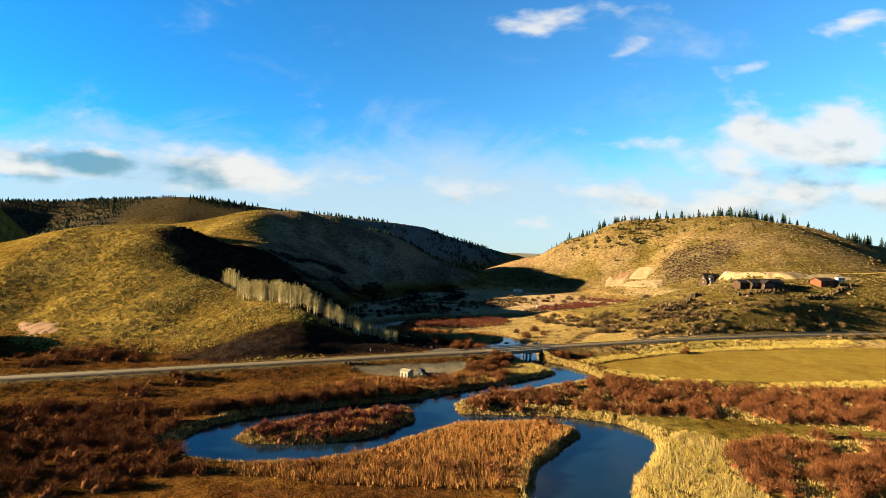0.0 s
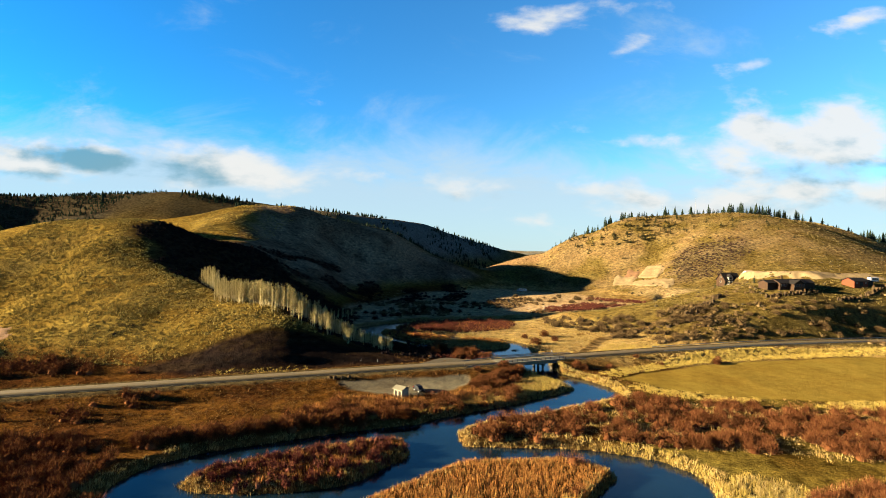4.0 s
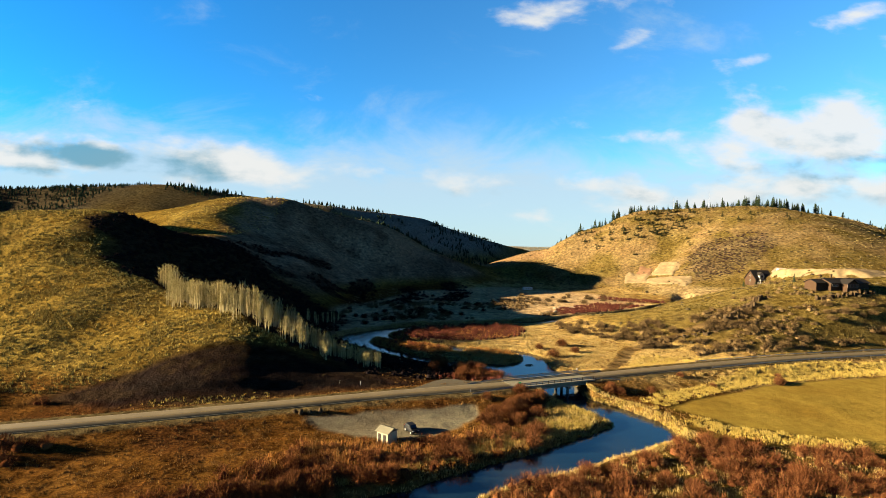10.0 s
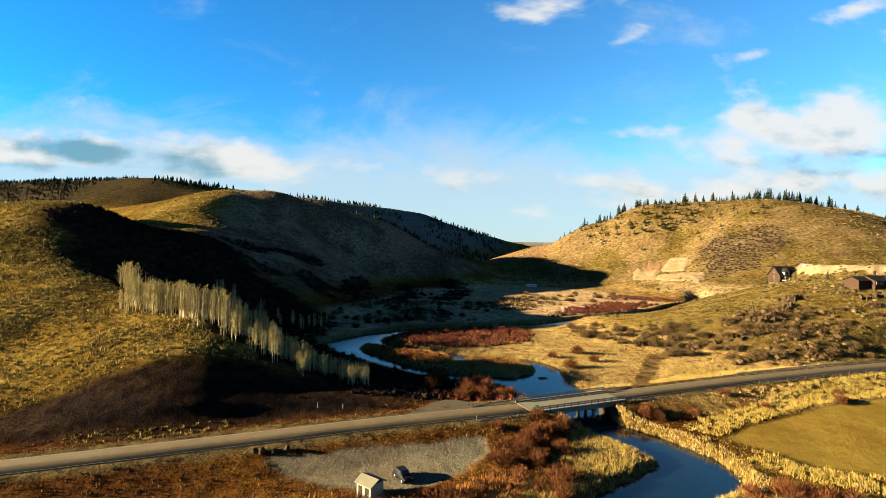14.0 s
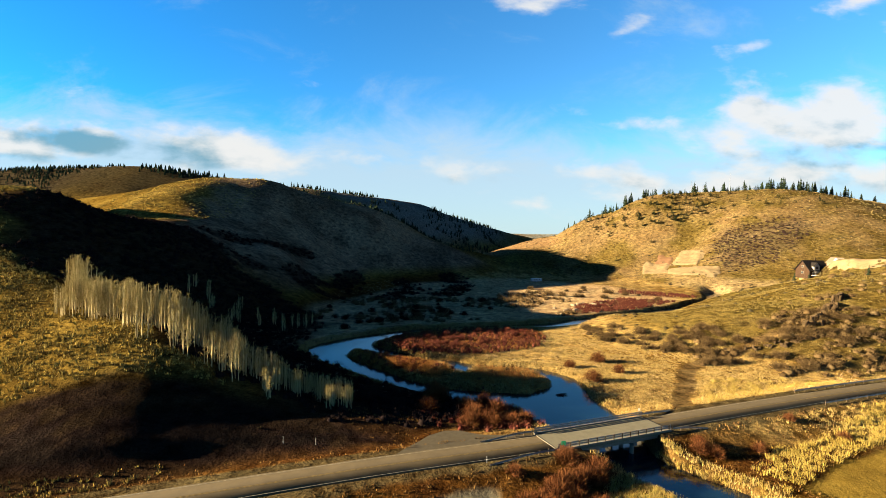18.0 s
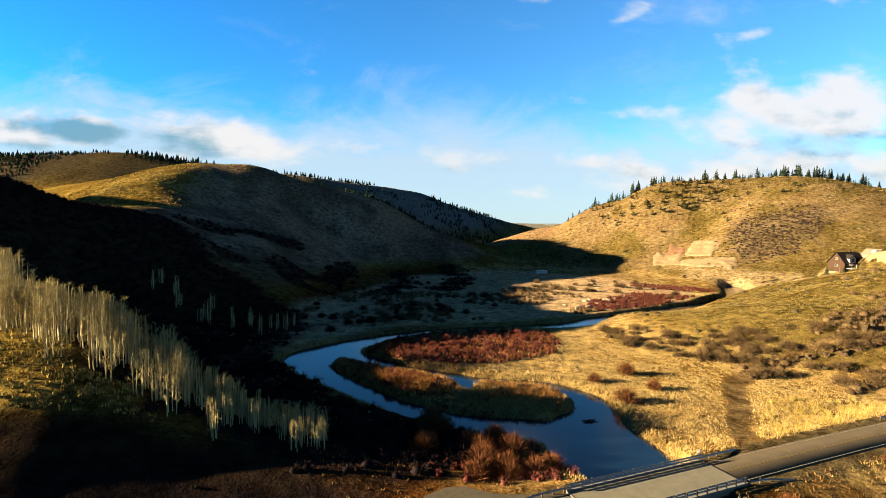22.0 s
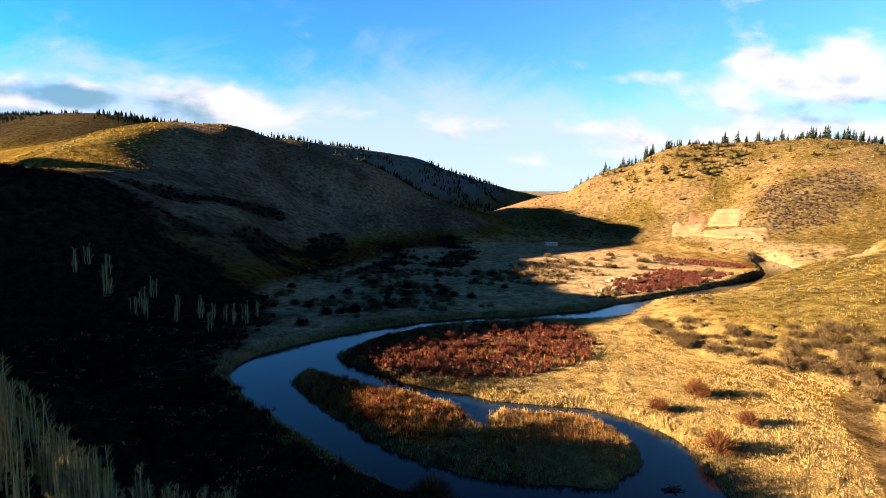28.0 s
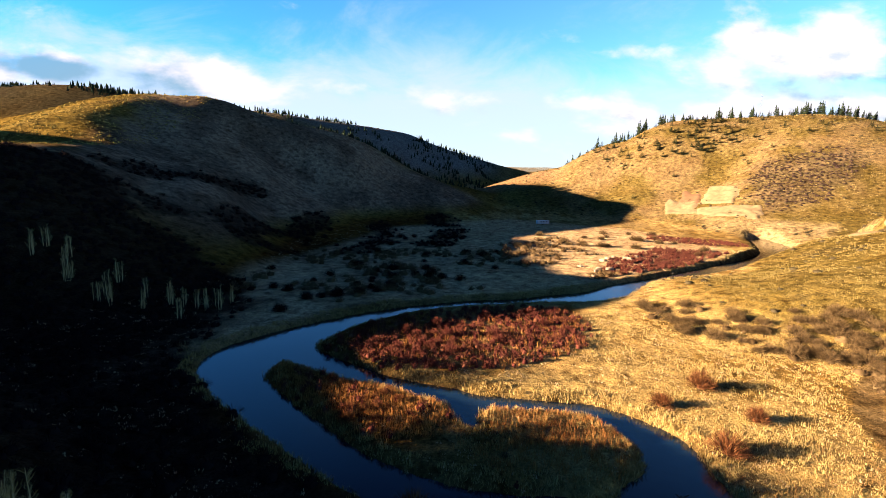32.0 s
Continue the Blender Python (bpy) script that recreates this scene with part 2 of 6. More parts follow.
# worn hills: the spines' creases rounded over about six metres
WORN = [k for k in SPINES if k != "bank"]
HX, HY, HD = np.arange(-560, 720, 3.0), np.arange(90, 1020, 3.0), 3.0
HILLS = raw_hills(*np.meshgrid(HX, HY), WORN)
tap = np.exp(-0.5 * (np.arange(-6, 7) * HD / 6.0) ** 2)
tap /= tap.sum()
HILLS = np.apply_along_axis(lambda r: np.convolve(np.pad(r, 6, mode="edge"), tap, "valid"), 0, HILLS)
HILLS = np.apply_along_axis(lambda r: np.convolve(np.pad(r, 6, mode="edge"), tap, "valid"), 1, HILLS)


def worn_hills(x, y):
    u, v = (x - HX[0]) / HD, (y - HY[0]) / HD
    rim = np.minimum(np.minimum(u, len(HX) - 1 - u), np.minimum(v, len(HY) - 1 - v))
    i, j = np.clip(u.astype(int), 0, len(HX) - 2), np.clip(v.astype(int), 0, len(HY) - 2)
    a, b = np.clip(u - i, 0, 1), np.clip(v - j, 0, 1)
    z = (HILLS[j, i] * (1 - a) + HILLS[j, i + 1] * a) * (1 - b) + (HILLS[j + 1, i] * (1 - a) + HILLS[j + 1, i + 1] * a) * b
    far = rim < 12
    if far.any():
        k = np.clip(rim[far] / 12, 0, 1)
        z[far] = z[far] * k + raw_hills(x[far], y[far], WORN) * (1 - k)
    return z


def relief(x, y):
    """The height of the ground, with what lies where."""
    x, y = np.broadcast_arrays(np.asarray(x, float), np.asarray(y, float))
    bluff = spine_height(SPINES["bank"][1], SPINES["bank"][0], x, y)
    hill = (worn_hills(x, y) ** 12 + bluff ** 12) ** (1 / 12.0)
    far = np.clip((np.hypot(x, y - 300) - 900) / 900, 0, 1)
    hill = hill + far * 25 * (1 + fbm(x, y, 500, 3, 71))
    rough = np.clip(hill / 14.0, 0, 1)
    z = 1.3 + hill + 0.35 * fbm(x, y, 16, 3, 1) + rough * (0.7 * fbm(x, y, 48, 3, 2) + 0.26 * fbm(x, y, 9, 3, 3))
    gap = river_gap(x, y)
    bank = np.clip((gap + 0.6) / 2.6, 0, 1)
    z = np.where(gap < 10, z * bank + (-0.9) * (1 - bank), z)
    z = np.where(gap < -0.6, -0.9 - np.clip(-gap * 0.25, 0, 1.2), z)
    rd = road_gap(x, y)
    over = gap < 1.5
    bed = ROAD_Z - np.clip((rd - 5.2) / 3.8, 0, 50)
    keep = np.clip((rd - 5.0) / 12.0, 0, 1)
    z2 = np.where(z > bed, np.maximum(bed, 0.6) * (1 - keep) + z * keep, bed)
    z2 = np.where(rd < 5.2, ROAD_Z, np.maximum(z2, np.where(z > bed, -9, z)))
    z = np.where((rd < 18) & ~over, z2, z)
    return z, gap, rd, hill


# ---- materials ----
def material(name, build):
    m = bpy.data.materials.new(name)
    m.use_nodes = True
    n = Nodes(m.node_tree)
    out = n.add("ShaderNodeOutputMaterial")
    shader = n.add("ShaderNodeBsdfPrincipled")
    n.tree.links.new(shader.outputs[0], out.inputs[0])
    build(n, shader)
    return m


def link(n, a, shader, key):
    n.tree.links.new(a, shader.inputs[key])


def bumped(n, shader, height, strength, distance):
    b = n.add("ShaderNodeBump", inputs={"Strength": strength, "Distance": distance, "Height": height})
    n.tree.links.new(b.outputs[0], shader.inputs["Normal"])


def plain(name, colour, rough=0.7, metal=0.0, grain=0.15, scale=3.0, bump=0.0):
    """A material with a little grain and wear at two scales."""
    colour = tuple(c * 0.74 for c in colour)

    def build(n, s):
        at = n.add("ShaderNodeTexCoord").outputs["Object"]
        f = n.noise(at, scale, 5.0, 0.6)
        g = n.noise(at, scale * 9, 3.0, 0.6)
        mixed = n.math("ADD", n.math("MULTIPLY", f, 0.65), n.math("MULTIPLY", g, 0.35))
        dark = tuple(c * (1 - grain * 1.6) for c in colour)
        light = tuple(min(1, c * (1 + grain * 1.6)) for c in colour)
        link(n, n.ramp(mixed, [(0.25, dark), (0.75, light)]), s, "Base Color")
        s.inputs["Roughness"].default_value = rough
        s.inputs["Metallic"].default_value = metal
        s.inputs["Specular IOR Level"].default_value = 0.5 if metal or rough < 0.5 else 0.06
        if bump:
            bumped(n, s, mixed, 0.5, bump)
    return material(name, build)


def ground_build(n, s):
    at = n.add("ShaderNodeTexCoord").outputs["Object"]
    painted = n.add("ShaderNodeAttribute", attribute_name="cover")
    cover, uneven = painted.outputs["Color"], painted.outputs["Alpha"]
    large = n.noise(at, 0.045, 5.0, 0.6)
    mid = n.noise(at, 0.35, 6.0, 0.62)
    fine = n.noise(at, 2.2, 5.0, 0.65)
    a = n.mix(uneven, cover, n.ramp(mid, [(0.30, (0.30, 0.25, 0.20)), (0.5, (0.92, 0.92, 0.90)), (0.70, (1.55, 1.5, 1.3))]), "MULTIPLY")
    b = n.mix(n.math("MULTIPLY", uneven, 0.9), a, n.ramp(fine, [(0.32, (0.38, 0.35, 0.32)), (0.68, (1.5, 1.5, 1.42))]), "MULTIPLY")
    c = n.mix(1.0, b, n.ramp(large, [(0.3, (0.85, 0.78, 0.7)), (0.7, (1.12, 1.15, 1.1))]), "MULTIPLY")
    link(n, c, s, "Base Color")
    s.inputs["Roughness"].default_value = 0.95
    s.inputs["Specular IOR Level"].default_value = 0.0
    h = n.math("ADD", n.math("MULTIPLY", mid, 0.7), n.math("MULTIPLY", fine, 0.3))
    bumped(n, s, n.math("MULTIPLY", h, uneven), 1.0, 1.1)


def water_build(n, s):
    at = n.add("ShaderNodeTexCoord").outputs["Object"]
    stretched = n.add("ShaderNodeMapping", inputs={"Vector": at, "Scale": (1.0, 0.55, 1.0)}).outputs[0]
    small = n.noise(stretched, 1.6, 3.0, 0.6)
    big = n.noise(stretched, 0.12, 3.0, 0.6)
    link(n, n.ramp(big, [(0.3, (0.002, 0.006, 0.011)), (0.7, (0.003, 0.009, 0.016))]), s, "Base Color")
    s.inputs["Roughness"].default_value = 0.09
    s.inputs["IOR"].default_value = 1.33
    s.inputs["Specular IOR Level"].default_value = 0.4
    bumped(n, s, n.math("MULTIPLY", small, big), 0.3, 0.12)


def asphalt_build(n, s):
    at = n.add("ShaderNodeTexCoord").outputs["Object"]
    fine, mid = n.noise(at, 14.0, 3.0, 0.7), n.noise(at, 0.5, 5.0, 0.6)
    mixed = n.math("ADD", n.math("MULTIPLY", fine, 0.4), n.math("MULTIPLY", mid, 0.6))
    link(n, n.ramp(mixed, [(0.3, (0.036, 0.028, 0.016)), (0.7, (0.062, 0.048, 0.028))]), s, "Base Color")
    s.inputs["Roughness"].default_value = 0.9
    s.inputs["Specular IOR Level"].default_value = 0.08
    bumped(n, s, fine, 0.3, 0.02)


GROUND = material("ground", ground_build)
WATER = material("water", water_build)
ASPHALT = material("asphalt", asphalt_build)
CONCRETE = plain("concrete", (0.15, 0.14, 0.12), 0.85, grain=0.2, scale=1.2, bump=0.02)
STEEL = plain("galvanised steel", (0.26, 0.26, 0.25), 0.45, 0.7, grain=0.15)
OLD_WOOD = plain("weathered wood", (0.06, 0.043, 0.028), 0.85, grain=0.3, scale=2.0, bump=0.01)
PAINT_WHITE = plain("white paint", (0.75, 0.74, 0.70), 0.6, grain=0.06)


# ---- meshes ----
def linked(name, bm_or_mesh, mat, parent=None, label="", smooth=False):
    if isinstance(bm_or_mesh, bmesh.types.BMesh):
        me = bpy.data.meshes.new(name)
        bm_or_mesh.to_mesh(me)
        bm_or_mesh.free()
    else:
        me = bm_or_mesh
    for m in mat if isinstance(mat, (list, tuple)) else [mat]:
        me.materials.append(m)
    if smooth:
        me.polygons.foreach_set("use_smooth", [True] * len(me.polygons))
    ob = new(name, me)
    if parent is not None:
        ob.parent = parent
    if label:
        ob["label"] = label
    return ob


def array_mesh(name, verts, faces):
    """A mesh from numpy arrays of places and of faces with one count of corners."""
    verts, faces = np.asarray(verts, np.float32), np.asarray(faces, np.int32)
    me = bpy.data.meshes.new(name)
    me.vertices.add(len(verts))
    me.vertices.foreach_set("co", verts.ravel())
    k = faces.shape[1]
    me.loops.add(faces.size)
    me.loops.foreach_set("vertex_index", faces.ravel())
    me.polygons.add(len(faces))
    me.polygons.foreach_set("loop_start", np.arange(0, faces.size, k, dtype=np.int32))
    me.update(calc_edges=True)
    return me


def box(bm, size, at=(0, 0, 0), turn=None, bevel=0.0):
    """A box of that size about a place, with its edges eased."""
    made = bmesh.ops.create_cube(bm, size=1.0)["verts"]
    m = Matrix.Translation(at) @ (turn.to_4x4() if turn is not None else Matrix()) @ Matrix.Diagonal((*size, 1))
    bmesh.ops.transform(bm, matrix=m, verts=made)
    if bevel:
        edges = list({e for v in made for e in v.link_edges})
        bmesh.ops.bevel(bm, geom=edges, offset=bevel, segments=1, affect="EDGES")
    return bm


def boxed(*args, **kw):
    return box(bmesh.new(), *args, **kw)


def rod(bm, a, b, r0, r1, sides=6):
    a, b = Vector(a), Vector(b)
    made = bmesh.ops.create_cone(bm, cap_ends=True, segments=sides, radius1=r0, radius2=r1, depth=(b - a).length)["verts"]
    m = Matrix.Translation((a + b) / 2) @ (b - a).to_track_quat("Z", "Y").to_matrix().to_4x4()
    bmesh.ops.transform(bm, matrix=m, verts=made)
    return bm


# ---- ground ----
def steps(lo, hi, d, out_lo, out_hi, grow=1.07):
    mid = list(np.arange(lo, hi + d * 0.5, d))
    low, high, k = [], [], d
    p = lo
    while p > out_lo:
        k *= grow
        p -= k
        low.append(p)
    p, k = mid[-1], d
    while p < out_hi:
        k *= grow
        p += k
        high.append(p)
    return np.array(low[::-1] + mid + high)


def blend(a, b, k):
    return a + (b - a) * k[..., None]


def step(v, lo, hi):
    t = np.clip((v - lo) / (hi - lo), 0, 1)
    return t * t * (3 - 2 * t)


def inside(poly, x, y):
    """Metres inside a polygon (below 0: outside)."""
    ring = np.array(list(poly) + [poly[0]], float)
    hit = np.zeros(x.shape, bool)
    for (x0, y0), (x1, y1) in zip(ring, ring[1:]):
        hit ^= ((y0 > y) != (y1 > y)) & (x < (x1 - x0) * (y - y0) / (y1 - y0 + 1e-12) + x0)
    d = line_distance(np.c_[ring, np.zeros(len(ring))], x, y, 500.0)[0]
    return np.where(hit, d, -d)


PAD = [(-29, 169.5), (-10, 176.5), (9, 182.5), (9.5, 178), (4.5, 169), (-4, 162.5), (-17, 163), (-25, 166)]
FIELD = [(58, 186), (68, 194), (82, 201), (97, 209), (118, 217), (175, 232), (330, 245), (330, 180), (150, 172), (112, 166), (84, 168), (68, 174)]
TRACK = [(50, 207, 1.6), (57, 225, 1.9), (66, 241, 2.2), (75, 257, 2.3), (92, 268, 2.2), (120, 276, 1.6)]
MEADOW = [(-60, 250), (-20, 312), (20, 325), (55, 338), (85, 362), (135, 400), (150, 430), (130, 500), (60, 540), (-20, 480), (-60, 350)]
FOOT = [(-96, 176), (-84, 192), (-66, 202), (-45, 209), (-28, 208), (-8, 203), (-5, 197), (-25, 189), (-50, 180), (-75, 172)]
TRACK_LINE = smooth_line(TRACK, 3.0)


# outline of the flank whose shade is painted dark, then real gully brush
SHADED_FLANK = [(-176, 300), (-128, 263), (-100, 246), (-74, 229), (-48, 214), (-26, 204), (-4, 203), (6, 208), (14, 222), (2, 230), (-14, 238), (-28, 250), (-40, 264), (-46, 280), (-48, 298), (-44, 314), (-58, 336), (-92, 352), (-122, 378), (-150, 352)]
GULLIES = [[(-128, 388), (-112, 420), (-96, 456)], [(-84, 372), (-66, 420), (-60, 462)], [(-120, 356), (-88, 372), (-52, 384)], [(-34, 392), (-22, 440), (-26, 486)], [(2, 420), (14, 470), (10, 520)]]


def brush_shade_share(x, y, gap, hill, n2):
    """How densely painted shade covers the east flank, and brush the dome's gullies."""
    k = step(inside(SHADED_FLANK, x, y) + 9 * n2, -5, 5)
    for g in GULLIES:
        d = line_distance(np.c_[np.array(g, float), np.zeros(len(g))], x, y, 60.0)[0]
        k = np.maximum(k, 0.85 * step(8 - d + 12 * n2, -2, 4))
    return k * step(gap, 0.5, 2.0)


def ground_cover(x, y, z, gap, rd, hill):
    """The ground's base colour: what grows or lies where, plus painted shade and haze."""
    one = np.ones(x.shape)
    c = lambda *v: np.array(v) * one[..., None]
    n1, n2, n3 = fbm(x, y, 40, 4, 11), fbm(x, y, 12, 4, 12), fbm(x, y, 4, 3, 13)
    col = blend(c(0.185, 0.08, 0.022), c(0.31, 0.152, 0.042), step(n1 + n2, -0.6, 0.6))
    marsh = step(x, 28, 44) * step(192 - y, 0, 20)
    col = blend(col, blend(c(0.27, 0.18, 0.045), c(0.40, 0.30, 0.075), step(n2, -0.3, 0.3)), marsh)
    straw = step(x + 0.5 * n1 * 30, -8, 18) * step(y, 196, 214)
    col = blend(col, blend(c(0.50, 0.31, 0.10), c(1.0, 0.71, 0.29), step(n2 + 0.8 * n3, -0.45, 0.15)), straw)
    col = blend(col, c(1.35, 0.97, 0.60), step(inside(MEADOW, x, y), -6, 6) * 0.85)
    sunny = blend(c(0.30, 0.20, 0.05), c(0.58, 0.41, 0.11), step(n1 + 0.6 * n2, -0.5, 0.6))
    col = blend(col, sunny, step(hill, 1.5, 6))
    bench = step(x, 70, 105) * step(hill, 1.0, 4)
    col = blend(col, blend(c(0.26, 0.19, 0.06), c(0.40, 0.295, 0.105), step(n2 + n3, -0.5, 0.6)), bench)
    scrub = step(n1 + 0.8 * n2 + 0.4 * n3, 0.25, 0.55) * step(hill, 3, 8)
    col = blend(col, c(0.115, 0.085, 0.05), scrub * 0.55)
    # low toe of the spur darkened: grazing shade put into the colour
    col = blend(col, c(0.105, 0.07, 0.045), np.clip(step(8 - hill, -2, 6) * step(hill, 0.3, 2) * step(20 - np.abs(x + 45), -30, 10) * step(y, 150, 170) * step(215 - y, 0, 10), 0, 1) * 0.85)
    # far ridge paled to blue-grey: distance haze put into the ground colour
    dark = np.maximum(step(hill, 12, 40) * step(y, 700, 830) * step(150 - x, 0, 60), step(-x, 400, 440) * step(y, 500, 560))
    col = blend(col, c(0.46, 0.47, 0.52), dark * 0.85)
    # western ridge: dark forest floor, with its shade put into the colour too
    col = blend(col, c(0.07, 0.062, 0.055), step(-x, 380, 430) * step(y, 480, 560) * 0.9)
    # most distant ground painted pale blue to stand for haze
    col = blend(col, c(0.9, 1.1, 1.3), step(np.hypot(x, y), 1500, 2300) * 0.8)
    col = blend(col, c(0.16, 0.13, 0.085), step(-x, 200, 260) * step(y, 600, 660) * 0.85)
    brush = step(x + 0.25 * (y - 402) + 14 * n2, -168, -140) * step(y, 330, 380) * step(640 - y, 0, 60) * step(70 - x, 0, 50) * step(hill, 4, 12)
    col = blend(col, blend(c(0.34, 0.25, 0.19), c(0.62, 0.46, 0.34), step(n1 + n2, -0.4, 0.5)), brush)
    col = blend(col, c(0.62, 0.43, 0.23), step(x, 100, 140) * step(y, 470, 540) * step(0.4 + n1 + n2, 0.0, 0.8) * 0.7)
    col = blend(col, c(0.72, 0.46, 0.27), step(x, 40, 60) * step(150 - x, 0, 30) * step(y, 640, 680) * step(900 - y, 0, 60) * 0.8)
    lip = step(3.5 - gap, 0, 2.5) * step(gap, -0.5, 0.5)
    col = blend(col, c(0.40, 0.27, 0.10), lip * 0.6)
    col = blend(col, c(0.055, 0.045, 0.032), step(0.6 - gap, 0, 0.8))
    col = blend(col, c(0.58, 0.40, 0.085), step(inside(FIELD, x, y) + n3 * 1.5, -0.8, 1.0))
    col = blend(col, c(0.38, 0.335, 0.25), step(inside(PAD, x, y) + n3 * 1.2, -0.8, 0.6))
    tr = line_distance(TRACK_LINE, x, y, 30.0)[0]
    col = blend(col, blend(c(0.26, 0.17, 0.08), c(0.46, 0.32, 0.16), step(n3, -0.3, 0.3)), step(0.8 - tr + n3, 0, 1.2))
    col = blend(col, c(0.24, 0.185, 0.10), step(6.6 - rd + n3, 0, 1.0))
    burn = step(inside([(225, 504), (243, 557), (262, 575), (320, 562), (315, 531), (263, 506), (240, 503)], x, y) + 12 * n2, -6, 6)
    col = blend(col, c(0.20, 0.15, 0.15), burn * 0.4)
    berm = step(inside([(192, 520), (214, 488), (240, 470), (222, 420), (200, 402), (184, 420), (180, 470), (182, 505)], x, y) + 8 * n2, -5, 6)
    col = blend(col, blend(c(0.66, 0.48, 0.25), c(0.95, 0.72, 0.42), step(n2 + n3, -0.4, 0.5)), berm * 0.85)
    # east flank blackened: the hillside's shade is put into the ground colour
    wood = brush_shade_share(x, y, gap, hill, n2)
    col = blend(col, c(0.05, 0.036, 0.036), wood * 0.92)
    # foot of the spur painted near black, as if in the hill's shade
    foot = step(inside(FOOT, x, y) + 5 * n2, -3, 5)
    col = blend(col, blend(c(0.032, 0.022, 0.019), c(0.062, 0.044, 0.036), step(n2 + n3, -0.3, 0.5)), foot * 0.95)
    return np.clip(col * 0.205, 0.006, 0.8)


gx = steps(-82.0, 112.0, 1.0, -2600.0, 2600.0, 1.035)
gy = steps(78.0, 352.0, 1.0, -600.0, 3400.0, 1.035)
GX, GY = np.meshgrid(gx, gy)
GZ, GGAP, GRD, GHILL = relief(GX, GY)
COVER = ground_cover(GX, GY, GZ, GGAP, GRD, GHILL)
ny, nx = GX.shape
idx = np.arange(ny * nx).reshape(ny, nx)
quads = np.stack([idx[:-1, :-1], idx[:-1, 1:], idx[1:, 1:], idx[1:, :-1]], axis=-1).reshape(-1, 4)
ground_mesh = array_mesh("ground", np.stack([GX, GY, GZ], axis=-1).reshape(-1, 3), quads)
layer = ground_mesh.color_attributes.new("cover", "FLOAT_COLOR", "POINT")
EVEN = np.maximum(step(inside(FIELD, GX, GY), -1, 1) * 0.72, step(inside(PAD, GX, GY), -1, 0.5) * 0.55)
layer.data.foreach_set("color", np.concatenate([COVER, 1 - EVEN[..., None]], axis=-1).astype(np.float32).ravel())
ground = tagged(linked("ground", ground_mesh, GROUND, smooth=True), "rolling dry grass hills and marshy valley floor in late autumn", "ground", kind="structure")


def height(x, y):
    return float(relief(np.array([x]), np.array([y]))[0][0])


def heights(x, y):
    return relief(x, y)[0]


# water: a sheet under the banks, along the valley floor only
wx, wy = np.meshgrid(np.arange(-90, 221, 4.0), np.arange(-300, 501, 4.0))
wi = np.arange(wx.size).reshape(wx.shape)
wq = np.stack([wi[:-1, :-1], wi[:-1, 1:], wi[1:, 1:], wi[1:, :-1]], axis=-1).reshape(-1, 4)
water = tagged(linked("water", array_mesh("water", np.stack([wx, wy, np.zeros(wx.shape)], axis=-1).reshape(-1, 3), wq), WATER, smooth=True), "dark blue slow river winding between grassy islands", "river", kind="structure")


# ---- road and bridge ----
def road_frame():
    """Places along the road with its heading."""
    p = ROAD_LINE[:, :2]
    d = np.gradient(p, axis=0)
    d /= np.linalg.norm(d, axis=1)[:, None]
    return p, d


def ribbon(name, line, half, z, mat, thick=0.12, offset=0.0, wobble=0.0):
    """A flat strip with thickness along a line of places."""
    p = np.asarray(line)[:, :2]
    d = np.gradient(p, axis=0)
    d /= np.linalg.norm(d, axis=1)[:, None]
    nrm = np.c_[-d[:, 1], d[:, 0]]
    w = wobble * fbm(p[:, 0], p[:, 1], 5.0, 3, 44)[:, None] if wobble else 0
    left, right = p + nrm * (offset + half + w), p + nrm * (offset - half - w)
    zz = np.full(len(p), z) if np.isscalar(z) else z
    rows = [np.c_[left, zz - thick], np.c_[left, zz], np.c_[right, zz], np.c_[right, zz - thick]]
    v = np.stack(rows, axis=1).reshape(-1, 3)
    n = len(p)
    k = np.arange(n - 1)[:, None] * 4
    f = np.concatenate([k + [0, 1, 5, 4], k + [1, 2, 6, 5], k + [2, 3, 7, 6]])
    return linked(name, array_mesh(name, v, f), mat)


HEAD = math.atan2(205.5 - 195, 40 - 15)          # heading of the road on the bridge
BRIDGE = Vector((31.2, 201.8, 0.0))
ALONG, ACROSS = Vector((math.cos(HEAD), math.sin(HEAD), 0)), Vector((-math.sin(HEAD), math.cos(HEAD), 0))
TURN = Euler((0, 0, HEAD)).to_matrix()
road = tagged(ribbon("road", smooth_line(ROAD, 3.0), 3.25, ROAD_Z + 0.07, ASPHALT, 0.3, wobble=0.12), "worn grey two-lane asphalt road with faded edge lines", "road", kind="structure")
LINE_PAINT = plain("faded road paint", (0.16, 0.145, 0.105), 0.8, grain=0.25, scale=1.5)
YELLOW_PAINT = plain("faded yellow road paint", (0.12, 0.085, 0.032), 0.8, grain=0.3, scale=1.5)
for off, mat in ((2.85, LINE_PAINT), (-2.85, LINE_PAINT), (0.12, YELLOW_PAINT), (-0.12, YELLOW_PAINT)):
    ob = ribbon("edge_line" if abs(off) > 1 else "centre_line", smooth_line(ROAD, 3.0)[30:190], 0.06, ROAD_Z + 0.082, mat, 0.01, off)
    ob.parent = road


def place(along, across, z):
    """A place by the bridge, in its own directions."""
    return BRIDGE + ALONG * along + ACROSS * across + Vector((0, 0, z))


